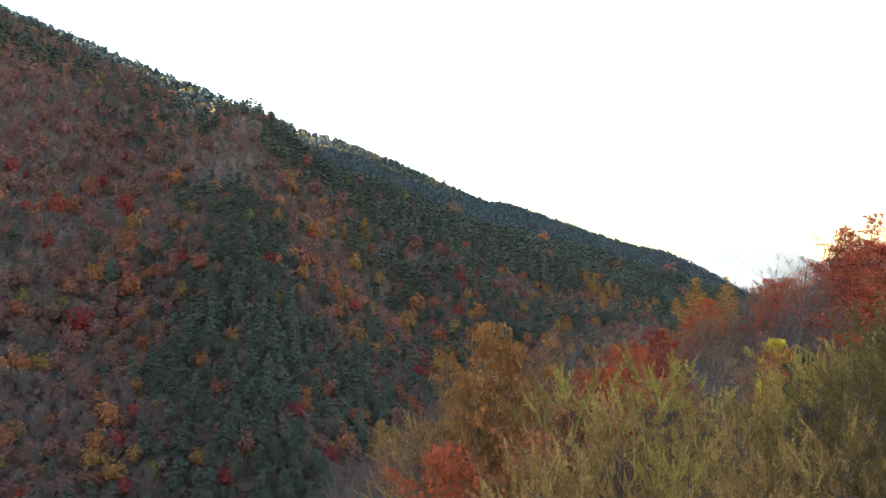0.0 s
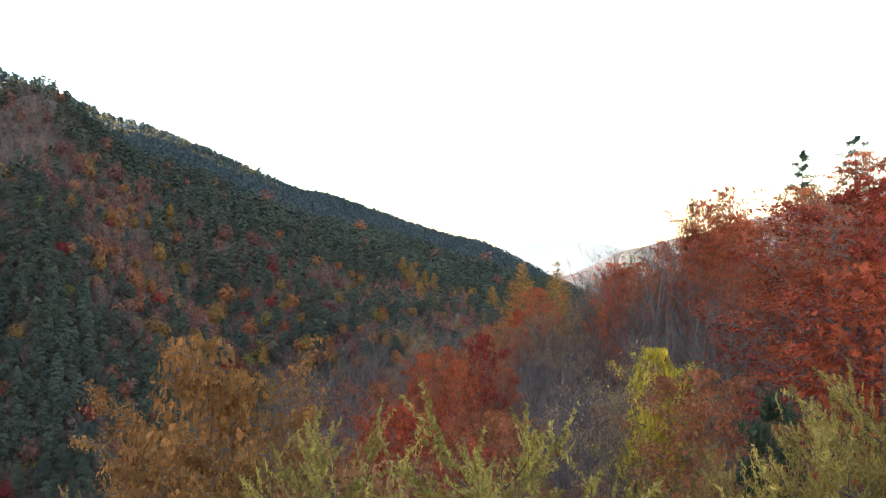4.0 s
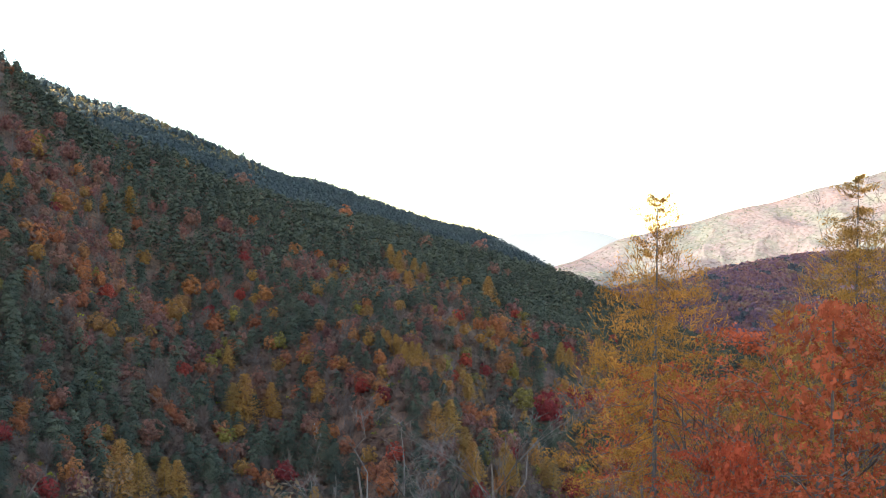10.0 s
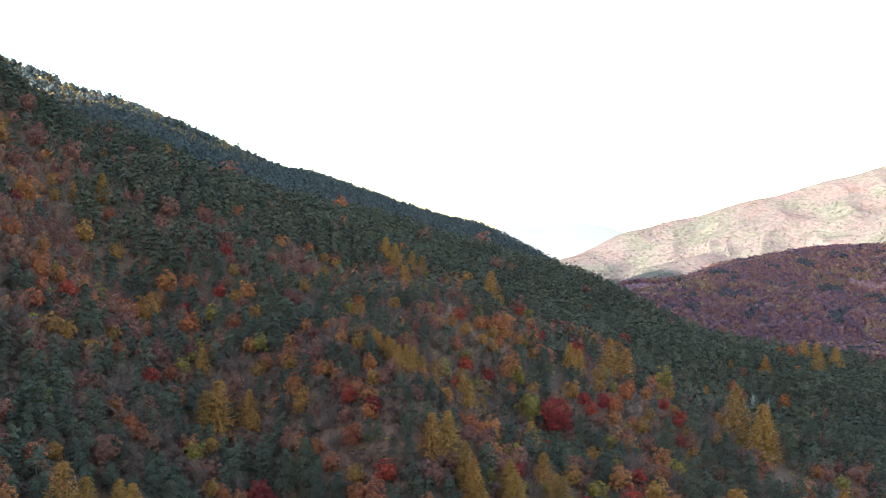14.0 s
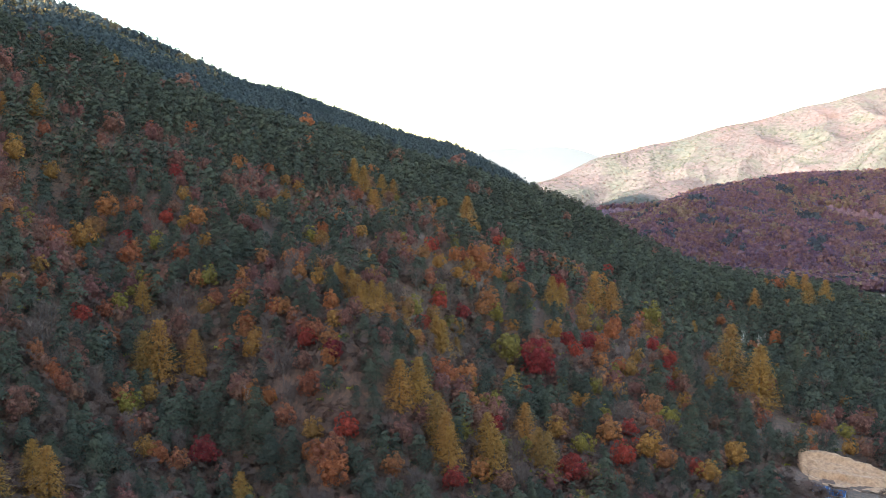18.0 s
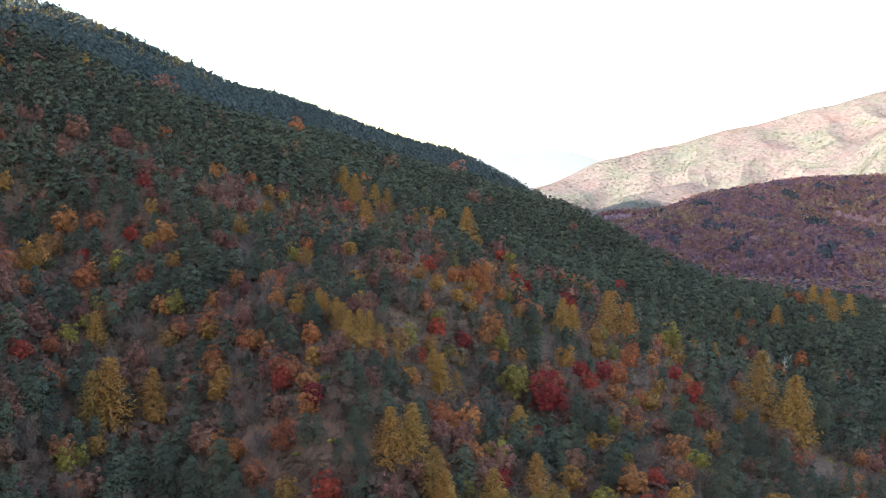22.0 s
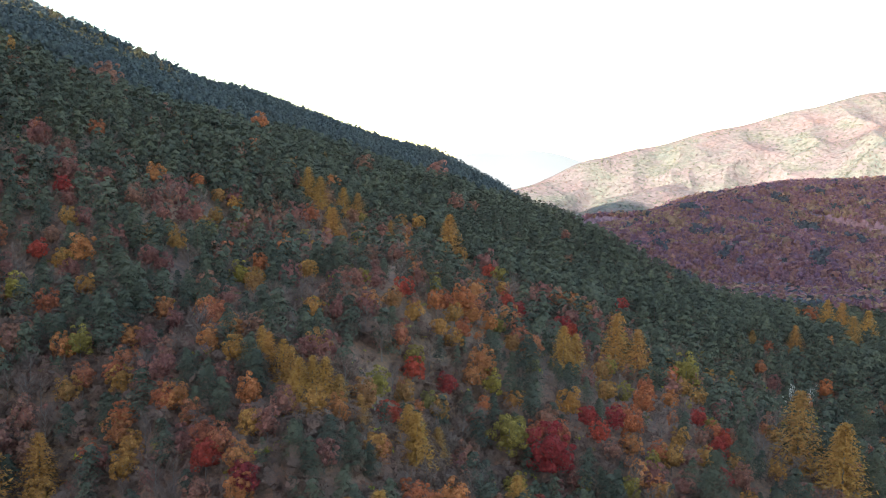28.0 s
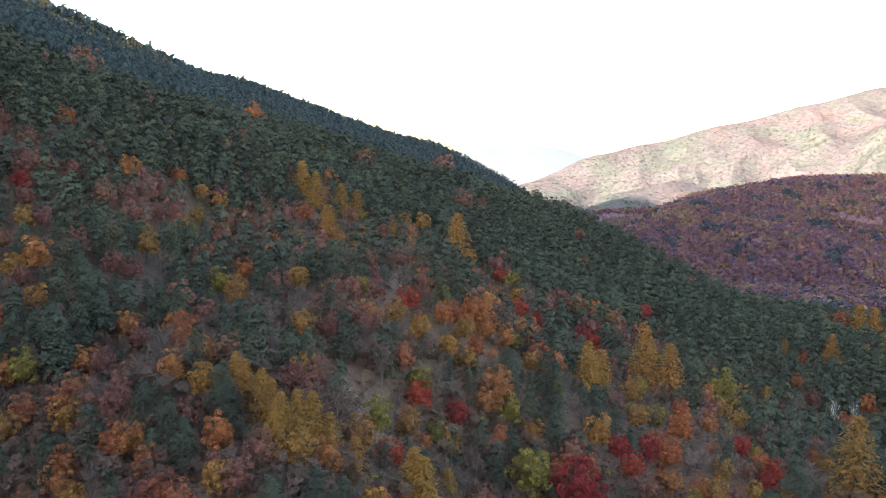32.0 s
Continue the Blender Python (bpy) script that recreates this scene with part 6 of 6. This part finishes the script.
def log_house(x, y, turn):
    """Log house: walls, a main roof with two gables to the front, windows, a door."""
    z = float(land(x, y))
    ob = new("log_house")
    ob.matrix_basis = pose(x, y, z, 0, 0, turn) @ Matrix.Scale(0.82, 4)
    tagged(ob, "log house with a maroon metal roof and front gables", "house")
    part("wall", prism(bmesh.new(), [(-3.2, -0.5), (3.2, -0.5), (3.2, 2.7), (0, 4.9), (-3.2, 2.7)], 0, -6.2, 6.2), LOGS, ob)
    for s in (-1, 1):
        part("roof", prism(bmesh.new(), [(0, 5.0), (0, 5.2), (s * 4.0, 2.45), (s * 4.0, 2.25)], 0, -6.9, 6.9), ROOF, ob)
    part("ridge_cap", prism(bmesh.new(), [(-0.2, 5.14), (0.2, 5.14), (0, 5.32)], 0, -6.95, 6.95), ROOF, ob)
    for gx in (-3.4, 0.6, 4.4):
        g = part("gable", prism(bmesh.new(), [(gx - 1.5, 0.0), (gx + 1.5, 0.0), (gx + 1.5, 2.5), (gx, 4.0), (gx - 1.5, 2.5)], 1, -4.0, -2.0), LOGS, ob)
        for s in (-1, 1):
            part("gable_roof", prism(bmesh.new(), [(gx, 4.05), (gx, 4.22), (gx + s * 2.0, 2.25), (gx + s * 2.0, 2.08)], 1, -4.5, -0.9), ROOF, ob)
        w = part("window", block(gx - 0.6, gx + 0.6, -4.10, -3.98, 1.0, 2.2), WHITE, ob)
        part("pane", block(gx - 0.5, gx + 0.5, -4.13, -4.09, 1.1, 2.1), DARKGLASS, w)
    part("door", block(-1.75, -1.05, -3.30, -3.18, 0.1, 2.1), WHITE, ob, "white painted door")
    for i in range(7):
        part("log", block(-6.25, -6.18, -3.1, 3.1, 0.1 + 0.38 * i, 0.36 + 0.38 * i), LOGS, ob)
    part("chimney", block(3.0, 3.6, 1.0, 1.6, 3.4, 6.0), GRAVEL, ob)
    return ob


def solar_table(x, y, z, turn):
    ob = new("solar_panel")
    ob.matrix_basis = pose(x, y, z, 0, 0, turn)
    tagged(ob, "tilted blue solar panel on steel legs", "solar panel", group="solar panels beside the bank")
    frame_ob = part("frame", box(bmesh.new(), -1.75, 1.75, -1.05, 1.05, 0, 0.06), STEEL, ob)
    frame_ob.matrix_basis = pose(0, 0, 1.75, 28, 0, 0)
    for i in range(4):
        p = part("cell_panel", box(bmesh.new(), -1.70 + 0.86 * i, -0.88 + 0.86 * i, -1.0, 1.0, 0.062, 0.10), PANEL, frame_ob)
    for px_, py_, h in ((-1.5, -0.7, 1.4), (1.5, -0.7, 1.4), (-1.5, 0.7, 2.1), (1.5, 0.7, 2.1)):
        part("leg", box(bmesh.new(), px_ - 0.05, px_ + 0.05, py_ - 0.05, py_ + 0.05, -0.3, h), STEEL, ob)
    return ob


def tarp_shelter(x, y, turn, w, d, h):
    ob = new("tarpaulin_shelter")
    ob.matrix_basis = pose(x, y, float(land(x, y)) + 0.1, 0, 0, turn)
    tagged(ob, "low shelter covered with a bright blue tarpaulin", "shelter", group="shelters in front of the house")
    bm = bmesh.new()
    n = 8
    rows = []
    for j in range(n + 1):
        for i in range(n + 1):
            u, v = i / n * 2 - 1, j / n * 2 - 1
            rows.append(bm.verts.new((u * w / 2 * 1.05, v * d / 2 * 1.05, h * (1.0 - 0.16 * abs(u) ** 3) - 0.10 * (v * v) + 0.05 * math.sin(7 * u + 5 * v))))
    for j in range(n):
        for i in range(n):
            q = j * (n + 1) + i
            bm.faces.new((rows[q], rows[q + 1], rows[q + n + 2], rows[q + n + 1]))
    bmesh.ops.solidify(bm, geom=bm.faces[:], thickness=0.04)
    part("tarpaulin", bm, TARP, ob)
    for a in (-1, 1):
        for b in (-1, 1):
            part("post", box(bmesh.new(), a * w * 0.46 - 0.05, a * w * 0.46 + 0.05, b * d * 0.46 - 0.05, b * d * 0.46 + 0.05, -0.4, h * 0.8), STEEL, ob)
    return ob


log_house(148.2, 294.6, -69)
solar_table(150.2, 313.2, float(land(150.2, 313.2)), -38)
solar_table(152.4, 310.2, float(land(152.4, 310.2)), -38)
tarp_shelter(149.6, 308.0, -60, 2.6, 1.8, 1.4)
tarp_shelter(143.2, 297.0, -62, 2.6, 2.0, 1.7)
tarp_shelter(144.0, 293.8, -64, 2.4, 1.8, 1.6)
wall_ob = new("white_fence")
wall_ob.matrix_basis = pose(160.6, 300.5, float(land(160.6, 300.5)) + 0.1, 0, 0, -30)
tagged(wall_ob, "low white panel fence at the end of the yard", "fence")
for i in range(6):
    part("panel", block(0, 0.12, i * 1.55, i * 1.55 + 1.5, 0.0, 1.3), WHITE, wall_ob)
    part("post", block(-0.05, 0.15, i * 1.55 + 1.5, i * 1.55 + 1.56, -0.3, 1.45), WHITE, wall_ob)
# pale dead trees among the pines, and the fallen trunk
PALE_MESH = [quad_mesh("dead_tree", *join([w, c]), [BARK["pale"]]) for w, c in (kit_bare(601, 10, 12, 0.2), kit_bare(602, 9, 12, 0.2))]
for i, (x, y, h) in enumerate(((203, 452, 11), (210, 454, 10), (216, 462, 9), (24, 312, 7.5), (198, 448, 8))):
    ob = new("dead_tree", PALE_MESH[i % 2])
    ob.matrix_basis = Matrix.LocRotScale((x, y, float(land(x, y))), Euler((0, 0, i * 1.3)), (h * 0.55, h * 0.55, h))
    tagged(ob, "pale bleached dead tree standing among the pines", "dead tree", group="dead trees")
